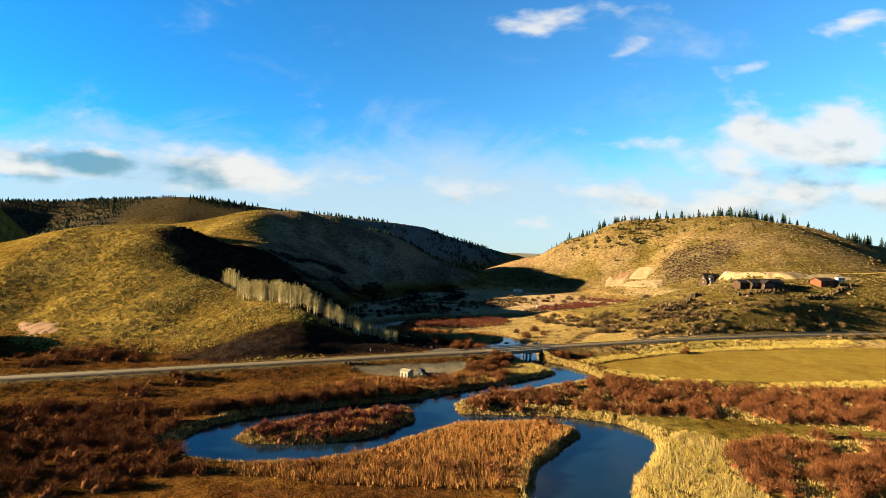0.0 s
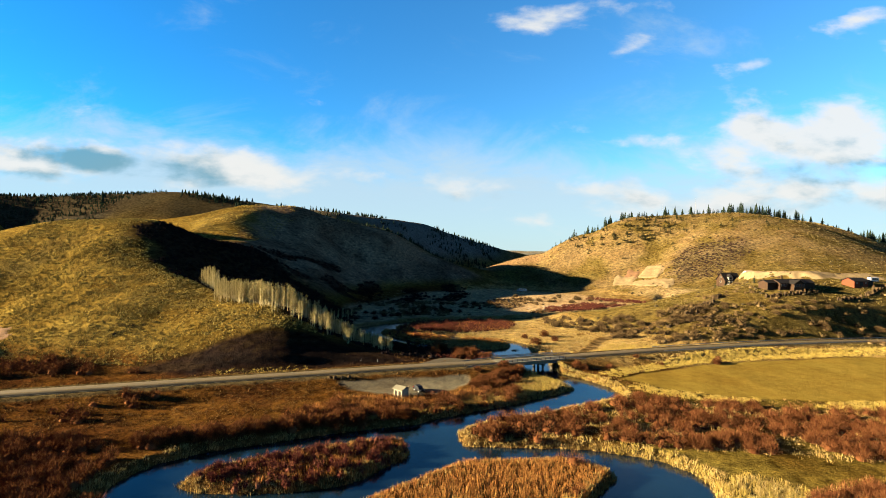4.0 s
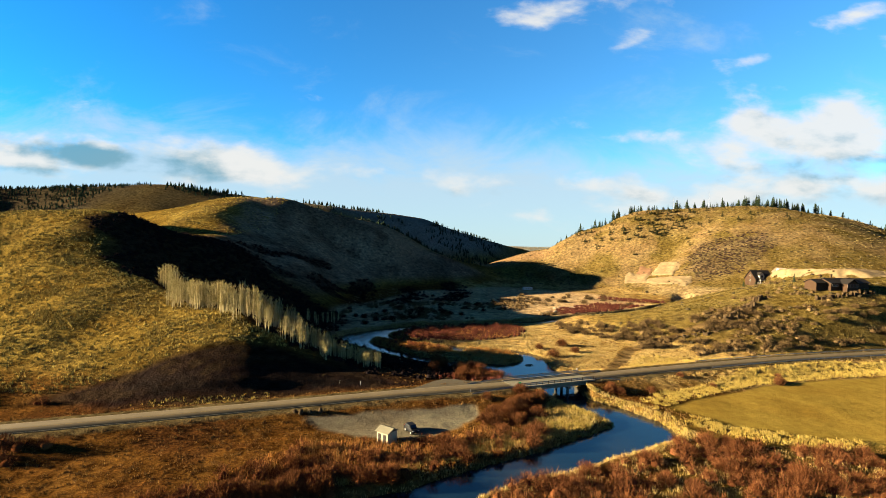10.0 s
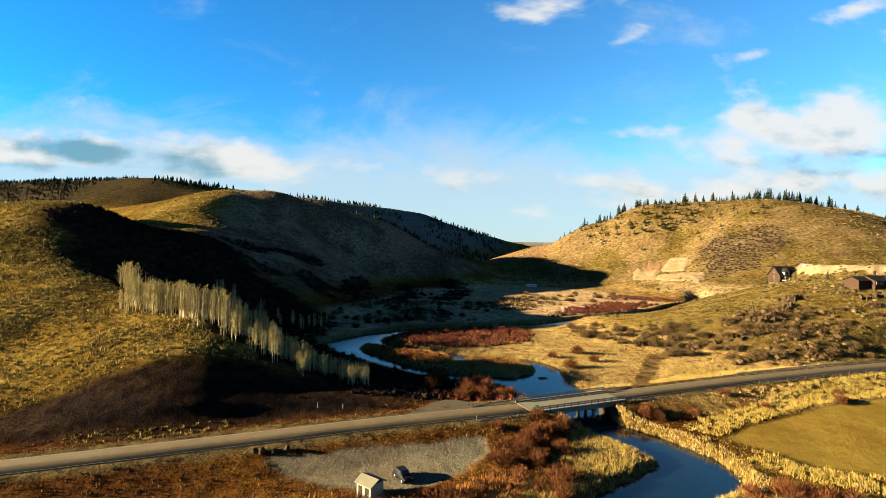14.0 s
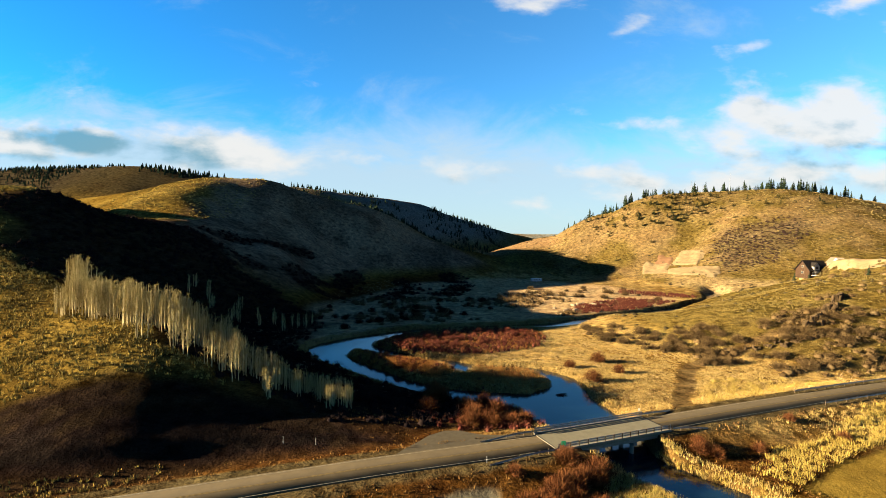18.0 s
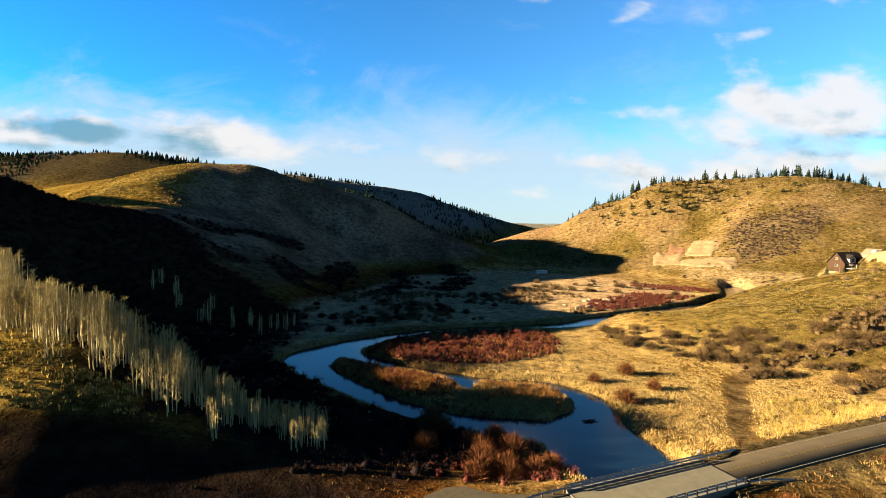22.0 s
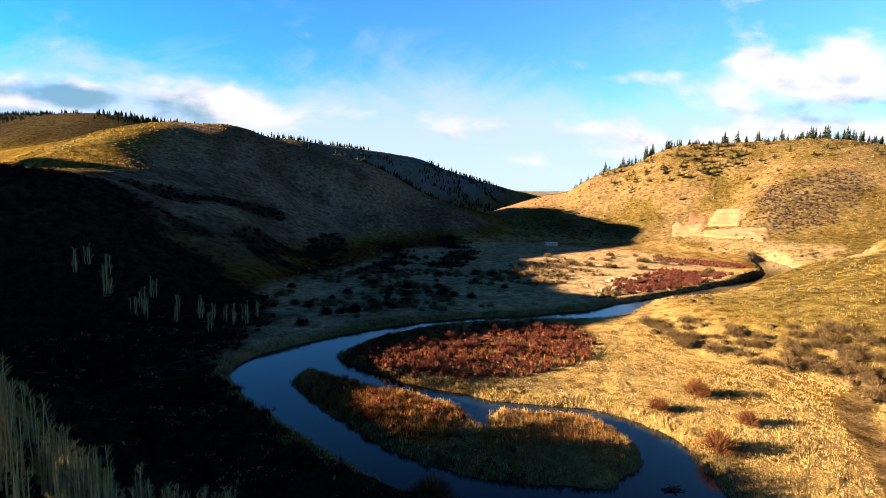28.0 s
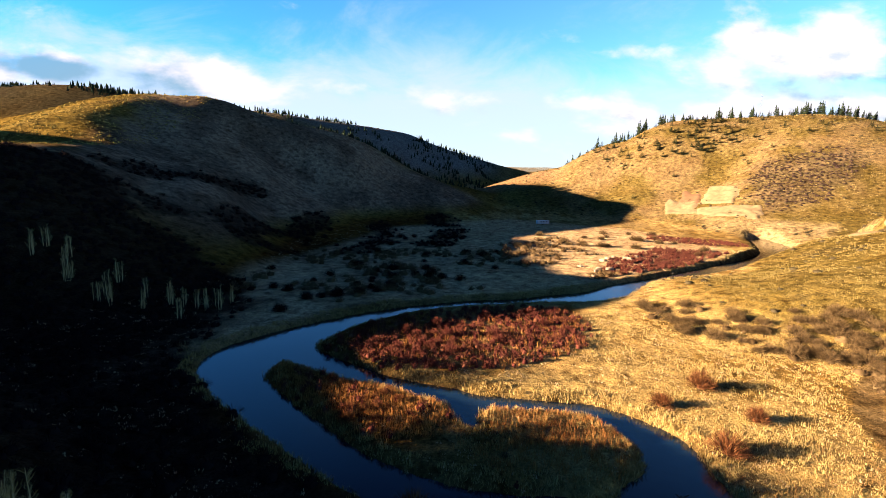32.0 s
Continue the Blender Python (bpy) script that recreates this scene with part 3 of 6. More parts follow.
def build_bridge():
    top = tagged(new("bridge"), "low concrete road bridge with steel guard rails over the river", "bridge")
    top.location = BRIDGE
    top.rotation_euler = (0, 0, HEAD)

    def p(name, bm, mat, label="", parent=top):
        return linked(name, bm, mat, parent, label)

    p("deck", boxed((26.0, 7.8, 0.45), (0, 0, ROAD_Z - 0.06), bevel=0.04), DECK, "pale worn concrete deck")
    for y in (-3.2, -1.1, 1.1, 3.2):
        p("girder", boxed((25.6, 0.45, 0.75), (0, y, ROAD_Z - 0.68), bevel=0.03), CONCRETE)
    for y in (-3.75, 3.75):
        p("kerb", boxed((26.0, 0.3, 0.22), (0, y, ROAD_Z + 0.26), bevel=0.03), CONCRETE)
    for x in (-4.3, 4.3):
        p("pier_cap", boxed((0.9, 7.4, 0.6), (x, 0, ROAD_Z - 1.38), bevel=0.05), CONCRETE)
        for y in (-2.8, 0, 2.8):
            bm = rod(bmesh.new(), (x, y, -1.8), (x, y, ROAD_Z - 1.6), 0.42, 0.40, 12)
            p("pier", bm, CONCRETE, "dark stained round pier")
    for x in (-12.6, 12.6):
        p("abutment", boxed((1.1, 8.4, 4.2), (x, 0, ROAD_Z - 2.45), bevel=0.05), CONCRETE)
        for y in (-4.6, 4.6):
            p("wing_wall", boxed((3.0, 0.4, 3.2), (x + math.copysign(1.4, x), y, ROAD_Z - 1.75), bevel=0.04), CONCRETE)
    for x in (-12.9, 12.9):
        p("joint", boxed((0.14, 7.0, 0.03), (x, 0, ROAD_Z + 0.172)), RUBBER)
    for y in (-3.82, 3.82):
        for i in range(14):
            p("rail_post", boxed((0.14, 0.14, 1.0), (-12.4 + i * 1.907, y, ROAD_Z + 0.80), bevel=0.01), OLD_WOOD)
        for z in (0.72, 1.12):
            p("rail", rail_beam(26.0, (0, y + math.copysign(0.13, -y), ROAD_Z + z), 0.15), STEEL)
    return top


def rail_beam(length, at, deep, heading=0.0):
    """A W-shaped steel guard rail along x."""
    bm = bmesh.new()
    prof = [(0.0, -1.0), (0.035, -0.7), (0.035, -0.35), (-0.02, -0.08), (-0.02, 0.08), (0.035, 0.35), (0.035, 0.7), (0.0, 1.0)]
    rows = []
    for x in (-length / 2, length / 2):
        rows.append([bm.verts.new((at[0] + x, at[1] + a + t, at[2] + b * deep)) for t in (0, -0.012) for a, b in (prof if t == 0 else prof[::-1])])
    n = len(rows[0])
    for i in range(n):
        bm.faces.new((rows[0][i], rows[0][(i + 1) % n], rows[1][(i + 1) % n], rows[1][i]))
    bm.faces.new(rows[0][::-1])
    bm.faces.new(rows[1])
    return bm


DECK = plain("pale deck concrete", (0.125, 0.115, 0.082), 0.9, grain=0.16, scale=0.8, bump=0.01)
RUBBER = plain("dark rubber", (0.03, 0.03, 0.03), 0.8)
bridge = build_bridge()


def guard_rail(label, along, spacing=1.9, blocks=True, drop_start=0, drop_end=0):
    """A guard rail on posts along a line of places; its ends may dip to the ground."""
    pts = [Vector(a) for a in along]
    dist = [0.0]
    for a, b in zip(pts, pts[1:]):
        dist.append(dist[-1] + (b - a).length)
    total = dist[-1]

    def at(s):
        s = min(max(s, 0), total)
        for i in range(len(pts) - 1):
            if s <= dist[i + 1] or i == len(pts) - 2:
                return pts[i].lerp(pts[i + 1], (s - dist[i]) / (dist[i + 1] - dist[i]))

    base = at(total / 2)
    top = tagged(new("guard_rail"), label, "guard rail")
    top.location = base
    count = max(2, round(total / spacing))
    post = boxed((0.15, 0.15, 1.25), bevel=0.012)
    me = bpy.data.meshes.new("post")
    post.to_mesh(me)
    post.free()
    me.materials.append(OLD_WOOD)

    def lift(s):
        k = 1.0
        if drop_start:
            k = min(k, 0.12 + 0.88 * min(1, s / drop_start))
        if drop_end:
            k = min(k, 0.12 + 0.88 * min(1, (total - s) / drop_end))
        return k

    for i in range(count + 1):
        s = i * total / count
        q = at(s) - base
        ob = new("post", me)
        ob.parent = top
        ob.location = (q.x, q.y, q.z + 0.78 * lift(s) - 0.52)
        a, b = at(s - 0.4), at(s + 0.4)
        ob.rotation_euler = (0, 0, math.atan2(b.y - a.y, b.x - a.x))
    for i in range(count):
        s0, s1 = i * total / count, (i + 1) * total / count
        a, b = at(s0) - base, at(s1) - base
        a.z += 0.62 * lift(s0)
        b.z += 0.62 * lift(s1)
        bm = rail_beam((b - a).length + 0.02, (0, -0.10, 0), 0.16)
        d = b - a
        m = Matrix.Translation((a + b) / 2) @ Matrix.Rotation(math.atan2(d.y, d.x), 4, "Z") @ Matrix.Rotation(-math.atan2(d.z, d.xy.length), 4, "Y")
        bmesh.ops.transform(bm, matrix=m, verts=bm.verts)
        linked("rail", bm, STEEL, top)
    return top


def road_side(s0, s1, off, n=12):
    """Places along the road from x = s0 to s1, off to its left."""
    p, d = road_frame()
    out = []
    for x in np.linspace(s0, s1, n):
        i = int(np.argmin(np.abs(p[:, 0] - x)))
        j = min(i + 1, len(p) - 1) if p[i, 0] < x else max(i - 1, 0)
        k = (x - p[i, 0]) / (p[j, 0] - p[i, 0] + 1e-9) if j != i else 0
        q = p[i] + (p[j] - p[i]) * k
        out.append((q[0] - d[i, 1] * off, q[1] + d[i, 0] * off, ROAD_Z + 0.03))
    return out


guard_rail("galvanised steel guard rail on wooden posts beside the bridge approach", [tuple(place(a, -3.98 - 0.3 * (i == 0), ROAD_Z)) for i, a in enumerate((-26.5, -20, -13.2))], drop_start=9)
guard_rail("galvanised steel guard rail on wooden posts by the river bank", [tuple(place(a, 3.98, ROAD_Z)) for a in (-24, -18, -13.2)], drop_start=7)
guard_rail("short steel guard rail flaring off the bridge end", [tuple(place(a, -3.98 - b, ROAD_Z)) for a, b in ((13.2, 0), (17, 0.3), (21, 1.2))], drop_end=6)
guard_rail("short steel guard rail off the far bridge end", [tuple(place(a, 3.98 + b, ROAD_Z)) for a, b in ((13.2, 0), (17, 0.2), (22, 0.8))], drop_end=6)
guard_rail("long steel guard rail with pale posts along the road embankment", road_side(86, 230, -4.1, 30), 3.8)
guard_rail("long steel guard rail on the hill side of the road", road_side(88, 230, 4.1, 30), 3.8)


def marker_post(at, label, colour, tall=1.5, plate=None):
    top = tagged(new("marker_post"), label, "road marker")
    top.location = at
    linked("post", boxed((0.06, 0.03, tall), (0, 0, tall / 2 - 0.1), bevel=0.008), colour, top)
    if plate:
        w, h, mat = plate
        linked("plate", boxed((w, 0.02, h), (0, -0.035, tall - h / 2), bevel=0.006), mat, top)
    return top


SIGN_GREEN = plain("green sign", (0.012, 0.16, 0.08), 0.5, grain=0.08)
SIGN_WHITE = plain("white sign", (0.5, 0.5, 0.48), 0.5, grain=0.05)
marker_post(place(-12.3, -4.2, ROAD_Z), "small green river name sign on a post at the bridge", OLD_WOOD, 1.9, (0.75, 0.7, SIGN_GREEN))
marker_post(place(12.8, 4.3, ROAD_Z), "small white marker sign at the bridge end", STEEL, 1.7, (0.45, 0.5, SIGN_WHITE))
marker_post((8.0, 188.4, ROAD_Z - 0.3), "white flexible delineator post beside the road", SIGN_WHITE, 1.5)
for x, y in ((-21.5, 196.0), (-27.0, 195.2)):
    marker_post((x, y, height(x, y)), "white marker post on the dark verge", SIGN_WHITE, 1.3)

# the gravel apron across the road from the pad
APRON = plain("pale gravel", (0.06, 0.05, 0.033), 0.95, grain=0.22, scale=1.2, bump=0.03)
bm = bmesh.new()
ring = [(-7.0, 190.4), (6.0, 194.6), (19.0, 199.2), (19.6, 200.3), (13.0, 199.4), (7.5, 199.6), (4.0, 201.2), (1.2, 200.9), (-1.6, 198.6), (-3.4, 195.8), (-5.4, 193.2)]
face = bm.faces.new([bm.verts.new((x, y, ROAD_Z + 0.05)) for x, y in ring])
made = bmesh.ops.extrude_face_region(bm, geom=[face])["geom"]
bmesh.ops.translate(bm, vec=(0, 0, -1.6), verts=[g for g in made if isinstance(g, bmesh.types.BMVert)])
bmesh.ops.recalc_face_normals(bm, faces=bm.faces)
tagged(linked("gravel_apron", bm, APRON), "pale gravel turnout beside the road", "gravel apron", kind="structure")


# ---- plants ----
LEAF = 0.25


def leafy(name, colours, rough=0.85, translucent=0.0):
    """Blades, twigs or needles: each piece takes a shade of its own."""
    def build(n, s):
        r = n.add("ShaderNodeNewGeometry").outputs["Random Per Island"]
        at = n.add("ShaderNodeTexCoord").outputs["Object"]
        patch = n.noise(at, 0.16, 3.0, 0.6)
        k = n.math("ADD", n.math("MULTIPLY", r, 0.6), n.math("MULTIPLY", patch, 0.4))
        stops = [(0.12 + 0.76 * i / (len(colours) - 1), c) for i, c in enumerate(tuple(v * LEAF for v in c) for c in colours)]
        link(n, n.ramp(k, stops), s, "Base Color")
        s.inputs["Roughness"].default_value = rough
        s.inputs["Specular IOR Level"].default_value = 0.0
    return material(name, build)


REED = leafy("dry reed", [(0.32, 0.19, 0.055), (0.60, 0.40, 0.125), (0.78, 0.57, 0.21), (0.92, 0.71, 0.31)])
CATTAIL = leafy("yellow cattail", [(0.42, 0.28, 0.05), (0.58, 0.41, 0.085), (0.72, 0.54, 0.14), (0.80, 0.63, 0.22)])
RUST_REED = leafy("rusty reed", [(0.28, 0.10, 0.03), (0.52, 0.215, 0.06), (0.74, 0.35, 0.095), (0.92, 0.52, 0.16)])
WILLOW = leafy("brown willow twigs", [(0.085, 0.029, 0.013), (0.17, 0.062, 0.024), (0.28, 0.108, 0.042), (0.40, 0.18, 0.075)])
RED_WILLOW = leafy("red willow twigs", [(0.075, 0.018, 0.017), (0.16, 0.043, 0.034), (0.25, 0.08, 0.052), (0.37, 0.17, 0.095)])
GREY_SCRUB = leafy("grey scrub twigs", [(0.09, 0.058, 0.028), (0.16, 0.10, 0.045), (0.25, 0.165, 0.075), (0.36, 0.25, 0.12)])
HILL_GRASS = leafy("hill bunch grass", [(0.20, 0.135, 0.035), (0.44, 0.315, 0.08), (0.74, 0.55, 0.15), (1.0, 0.76, 0.24)])
BENCH_GRASS = leafy("tan bench grass", [(0.18, 0.13, 0.045), (0.33, 0.245, 0.085), (0.48, 0.365, 0.14), (0.62, 0.48, 0.20)])
NEAR_BENCH = leafy("olive bench grass", [(0.13, 0.095, 0.03), (0.24, 0.18, 0.055), (0.36, 0.275, 0.09), (0.48, 0.37, 0.135)])
MEADOW_GRASS = leafy("brown meadow grass", [(0.14, 0.066, 0.021), (0.24, 0.122, 0.039), (0.35, 0.20, 0.068), (0.46, 0.285, 0.10)])
SAGE = leafy("sagebrush", [(0.065, 0.05, 0.028), (0.11, 0.085, 0.045), (0.15, 0.12, 0.06)])
BRUSH = leafy("dark brush twigs", [(0.045, 0.026, 0.022), (0.075, 0.047, 0.038), (0.11, 0.075, 0.055)])
NEEDLES = leafy("conifer needles", [(0.025, 0.042, 0.028), (0.045, 0.07, 0.04), (0.075, 0.10, 0.055)])
JUNIPER = leafy("juniper foliage", [(0.035, 0.045, 0.02), (0.065, 0.075, 0.032), (0.10, 0.105, 0.045)])
PALE_GRASS = leafy("pale valley grass", [(0.50, 0.35, 0.19), (0.74, 0.54, 0.30), (0.98, 0.73, 0.43)])
# near black: the hillside's shade is put into the twig colour
SHADED_BRUSH = leafy("brush twigs with shade in their colour", [(0.018, 0.013, 0.014), (0.028, 0.02, 0.02), (0.042, 0.03, 0.028)])
BARK = plain("brown bark", (0.035, 0.024, 0.016), 0.9, grain=0.3, scale=2.0)
ASPEN_BARK = plain("pale aspen bark", (0.34, 0.28, 0.14), 0.8, grain=0.3, scale=1.3)
ASPEN_TWIG = leafy("aspen twigs", [(0.34, 0.27, 0.09), (0.58, 0.46, 0.16), (0.90, 0.74, 0.30)])
RNG = np.random.default_rng(7)


def blades(px, py, pz, tall, spread, count, width, rng, lean=0.45, forked=False):
    """Clumps of blades as thin upright triangles: one clump a place. Returns places and faces."""
    n = len(px)
    rep = lambda a: np.repeat(np.broadcast_to(a, (n,)), count)
    X, Y, Z, T, S = rep(px), rep(py), rep(pz), rep(tall), rep(spread)
    m = n * count
    a, r = rng.uniform(0, 2 * np.pi, m), np.sqrt(rng.uniform(0, 1, m))
    bx, by = X + np.cos(a) * r * S * 0.55, Y + np.sin(a) * r * S * 0.55
    h = T * rng.uniform(0.55, 1.1, m) * (1 - 0.35 * r)
    out = lean * rng.uniform(0.3, 1.2, m) * r
    tx, ty = bx + np.cos(a) * out * h + rng.normal(0, 0.07, m) * h, by + np.sin(a) * out * h + rng.normal(0, 0.07, m) * h
    f = rng.uniform(0, np.pi, m)
    w = width * rng.uniform(0.6, 1.4, m)
    ox, oy = np.cos(f) * w / 2, np.sin(f) * w / 2
    low = Z - 0.12
    v = np.stack([np.stack([bx - ox, by - oy, low], -1), np.stack([bx + ox, by + oy, low], -1), np.stack([tx, ty, Z + h], -1)], axis=1).reshape(-1, 3)
    return v, np.arange(m * 3).reshape(-1, 3)


def sprays(px, py, pz, tall, spread, count, width, rng):
    """Shrubs of many fine twigs: each twig a thin bent strip that fans out from the foot. Returns places and faces."""
    n = len(px)
    rep = lambda a: np.repeat(np.broadcast_to(a, (n,)), count)
    X, Y, Z, T, S = rep(px), rep(py), rep(pz), rep(tall), rep(spread)
    m = n * count
    a = rng.uniform(0, 2 * np.pi, m)
    out = np.sqrt(rng.uniform(0.02, 1, m))
    h = T * np.sqrt(np.clip(1 - (out * 0.88) ** 2, 0.1, 1)) * rng.uniform(0.6, 1.08, m)
    k0 = rng.uniform(0.0, 0.55, m)
    start = np.stack([X + np.cos(a) * S * out * k0 * 0.8, Y + np.sin(a) * S * out * k0 * 0.8, Z + h * k0 * 0.7 - 0.1], -1)
    j = rng.normal(0, 0.12, (m, 2)) * S[:, None]
    tip = np.stack([X + np.cos(a) * S * out + j[:, 0], Y + np.sin(a) * S * out + j[:, 1], Z + h], -1)
    mid = (start + tip) / 2 + np.stack([np.cos(a) * S * 0.10, np.sin(a) * S * 0.10, -0.04 * h], -1)
    f = rng.uniform(0, np.pi, m)
    w = width * rng.uniform(0.6, 1.4, m)
    o = np.stack([np.cos(f) * w / 2, np.sin(f) * w / 2, np.zeros(m)], -1)
    v = np.stack([start - o * 0.6, start + o * 0.6, mid + o, mid - o, tip], axis=1).reshape(-1, 3)
    b = np.arange(m)[:, None] * 5
    return v, np.concatenate([b + [0, 1, 2], b + [0, 2, 3], b + [3, 2, 4]])


def domes(px, py, pz, tall, spread, count, width, rng, core=0.74, reach=0.5, pale=0.0):
    """Rounded bushes: a lumpy heart of massed stems under a coat of short fine twigs. Returns places and faces."""
    n = len(px)
    tall, spread = np.broadcast_to(tall, (n,)), np.broadcast_to(spread, (n,))
    seg = 6
    rings = [(1.0, -0.15), (0.98, 0.38), (0.66, 0.80)]
    V = []
    for r, h in rings:
        for k in range(seg):
            a = 2 * np.pi * (k + 0.5 * (h > 0.3)) / seg + rng.normal(0, 0.15, n)
            q = core * r * rng.uniform(0.72, 1.2, n)
            V.append(np.stack([px + np.cos(a) * spread * q, py + np.sin(a) * spread * q, pz + tall * core * h * rng.uniform(0.85, 1.15, n)], -1))
    V.append(np.stack([px + rng.normal(0, 0.1, n) * spread, py + rng.normal(0, 0.1, n) * spread, pz + tall * core * rng.uniform(0.92, 1.1, n)], -1))
    V = np.stack(V, axis=1)
    F = []
    for r in range(2):
        for k in range(seg):
            a, b, c, d = r * seg + k, r * seg + (k + 1) % seg, (r + 1) * seg + k, (r + 1) * seg + (k + 1) % seg
            F += [(a, b, c), (b, d, c)]
    F += [(2 * seg + k, 2 * seg + (k + 1) % seg, 3 * seg) for k in range(seg)]
    F = (np.array(F)[None] + (np.arange(n) * (3 * seg + 1))[:, None, None]).reshape(-1, 3)
    V = V.reshape(-1, 3)
    m = n * count
    rep = lambda a: np.repeat(a, count)
    X, Y, Z, T, S = rep(px), rep(py), rep(pz), rep(tall), rep(spread)
    a, up = rng.uniform(0, 2 * np.pi, m), rng.uniform(0.02, 1.0, m)
    flat = np.sqrt(1 - up * up)
    k0 = rng.uniform(core * 0.8, 0.85, m)
    k1 = k0 + reach * rng.uniform(0.5, 1.0, m)
    k1 = np.minimum(k1, rng.uniform(0.92, 1.22, m))
    start = np.stack([X + np.cos(a) * flat * S * k0, Y + np.sin(a) * flat * S * k0, Z + T * up * k0], -1)
    tip = np.stack([X + np.cos(a) * flat * S * k1, Y + np.sin(a) * flat * S * k1, Z + T * (up * k1 + 0.10 * rng.uniform(0, 1, m))], -1) + rng.normal(0, 0.05, (m, 3)) * S[:, None]
    f = rng.uniform(0, np.pi, m)
    w = width * rng.uniform(0.6, 1.4, m)
    o = np.stack([np.cos(f) * w / 2, np.sin(f) * w / 2, rng.normal(0, 0.2, m) * w], -1)
    tw = np.stack([start - o, start + o, tip], axis=1).reshape(-1, 3)
    return np.concatenate([V, tw]), np.concatenate([F, np.arange(m * 3).reshape(-1, 3) + len(V)])


def stuff(name, label, category, mat, pieces):
    vs, fs, base = [], [], 0
    for v, f in pieces:
        vs.append(v)
        fs.append(f + base)
        base += len(v)
    ob = linked(name, array_mesh(name, np.concatenate(vs), np.concatenate(fs)), mat)
    return tagged(ob, label, category, kind="stuff")


def scatter(x0, x1, y0, y1, per_m2, keep, rng=RNG):
    """Places over a rectangle, those that keep(x, y, z, gap, rd, hill) lets stand (as a share from 0 to 1)."""
    n = int((x1 - x0) * (y1 - y0) * per_m2)
    x, y = rng.uniform(x0, x1, n), rng.uniform(y0, y1, n)
    z, gap, rd, hill = relief(x, y)
    k = keep(x, y, z, gap, rd, hill) > rng.uniform(0, 1, n)
    return x[k], y[k], z[k], gap[k]


ZONES = {
    "islet": [(-44, 112), (-36, 119), (-24, 126), (-10, 132.5), (-2, 131.5), (-2.5, 125), (-10, 117), (-20, 109), (-36, 108.5)],
    "neck": [(-40, 92), (-34, 98), (-22, 100), (-10, 110), (2, 119.5), (12, 123), (25, 124.5), (33, 118), (31, 108), (23, 99), (17, 90), (8, 88), (-15, 88)],
    "west bank": [(-150, 78), (-60, 78), (-40, 92), (-50, 100), (-57, 104), (-60, 118), (-72, 127), (-98, 126), (-150, 112)],
    "thicket": [(4, 132), (10, 142), (24, 149.5), (40, 160), (52, 166), (72, 161), (110, 158), (190, 150), (190, 120), (100, 122), (62, 128), (48, 130), (30, 134), (14, 131)],
    "south thicket": [(62, 80), (56, 98), (66, 112), (84, 118), (130, 116), (190, 112), (190, 70)],
    "pad front": [(-36, 143), (-14, 145), (4, 151), (20, 160), (24, 170), (10, 168), (0, 161.5), (-14, 160), (-26, 158)],
    "bridge willow": [(9, 171), (10, 186), (16, 190), (25, 192), (27, 186), (24, 176), (17, 170)],
    "red isle": [(-22, 279), (-12, 295), (6, 308), (27, 313), (38, 308), (40, 297), (34, 281), (22, 271), (5, 267), (-10, 271)],
    "pond bank": [(-2, 208), (8, 205), (21, 206), (22, 212), (17, 222), (13, 235), (4, 232), (-8, 226)],
    "islet north": [(-32, 269), (-28, 274), (-19, 265), (-6, 261), (4, 252), (3, 246), (-8, 244), (-18, 250)],
    "bench foot": [(76, 262), (95, 278), (125, 288), (165, 280), (260, 268), (260, 252), (205, 250), (150, 254), (115, 250), (85, 251)],
    "reed field": [(56, 213), (62, 226), (70, 240), (80, 246), (100, 246), (112, 240), (90, 228)],
    "far reds": [(64, 356), (76, 384), (114, 420), (140, 404), (124, 391), (108, 378), (92, 368), (78, 358)],
    "far strip": [(130, 468), (150, 456), (170, 443), (164, 427), (142, 436), (122, 450)],
    "south isle": [(6, 254), (5, 243), (8, 237), (24, 235), (31, 244), (27, 252), (14, 255)],
    "north bank": [(-60, 122), (-46, 127.5), (-30, 134), (-16, 139.5), (-4, 144.5), (-8, 148), (-30, 140), (-46, 133.5), (-62, 128)],
    "bench edge": [(59, 318), (70, 307), (80, 296), (96, 290), (100, 276), (84, 267), (70, 277), (61, 288), (57, 304)],
    "hill foot": [(-150, 178), (-128, 187), (-108, 181), (-88, 178), (-84, 173), (-110, 170), (-150, 160)],
    "west strip": [(-98, 134), (-84, 147), (-76, 155), (-70, 151), (-78, 138), (-86, 127)],
    "yellow hump": [(38, 84), (40, 100), (50, 112), (58, 118), (66, 112), (58, 96), (56, 80)],
}


def zone(key, x, y, soft=1.5):
    return step(inside(ZONES[key], x, y), -soft, soft)


def dry(gap, rd):
    return (gap > 0.35) & (rd > 5.6)


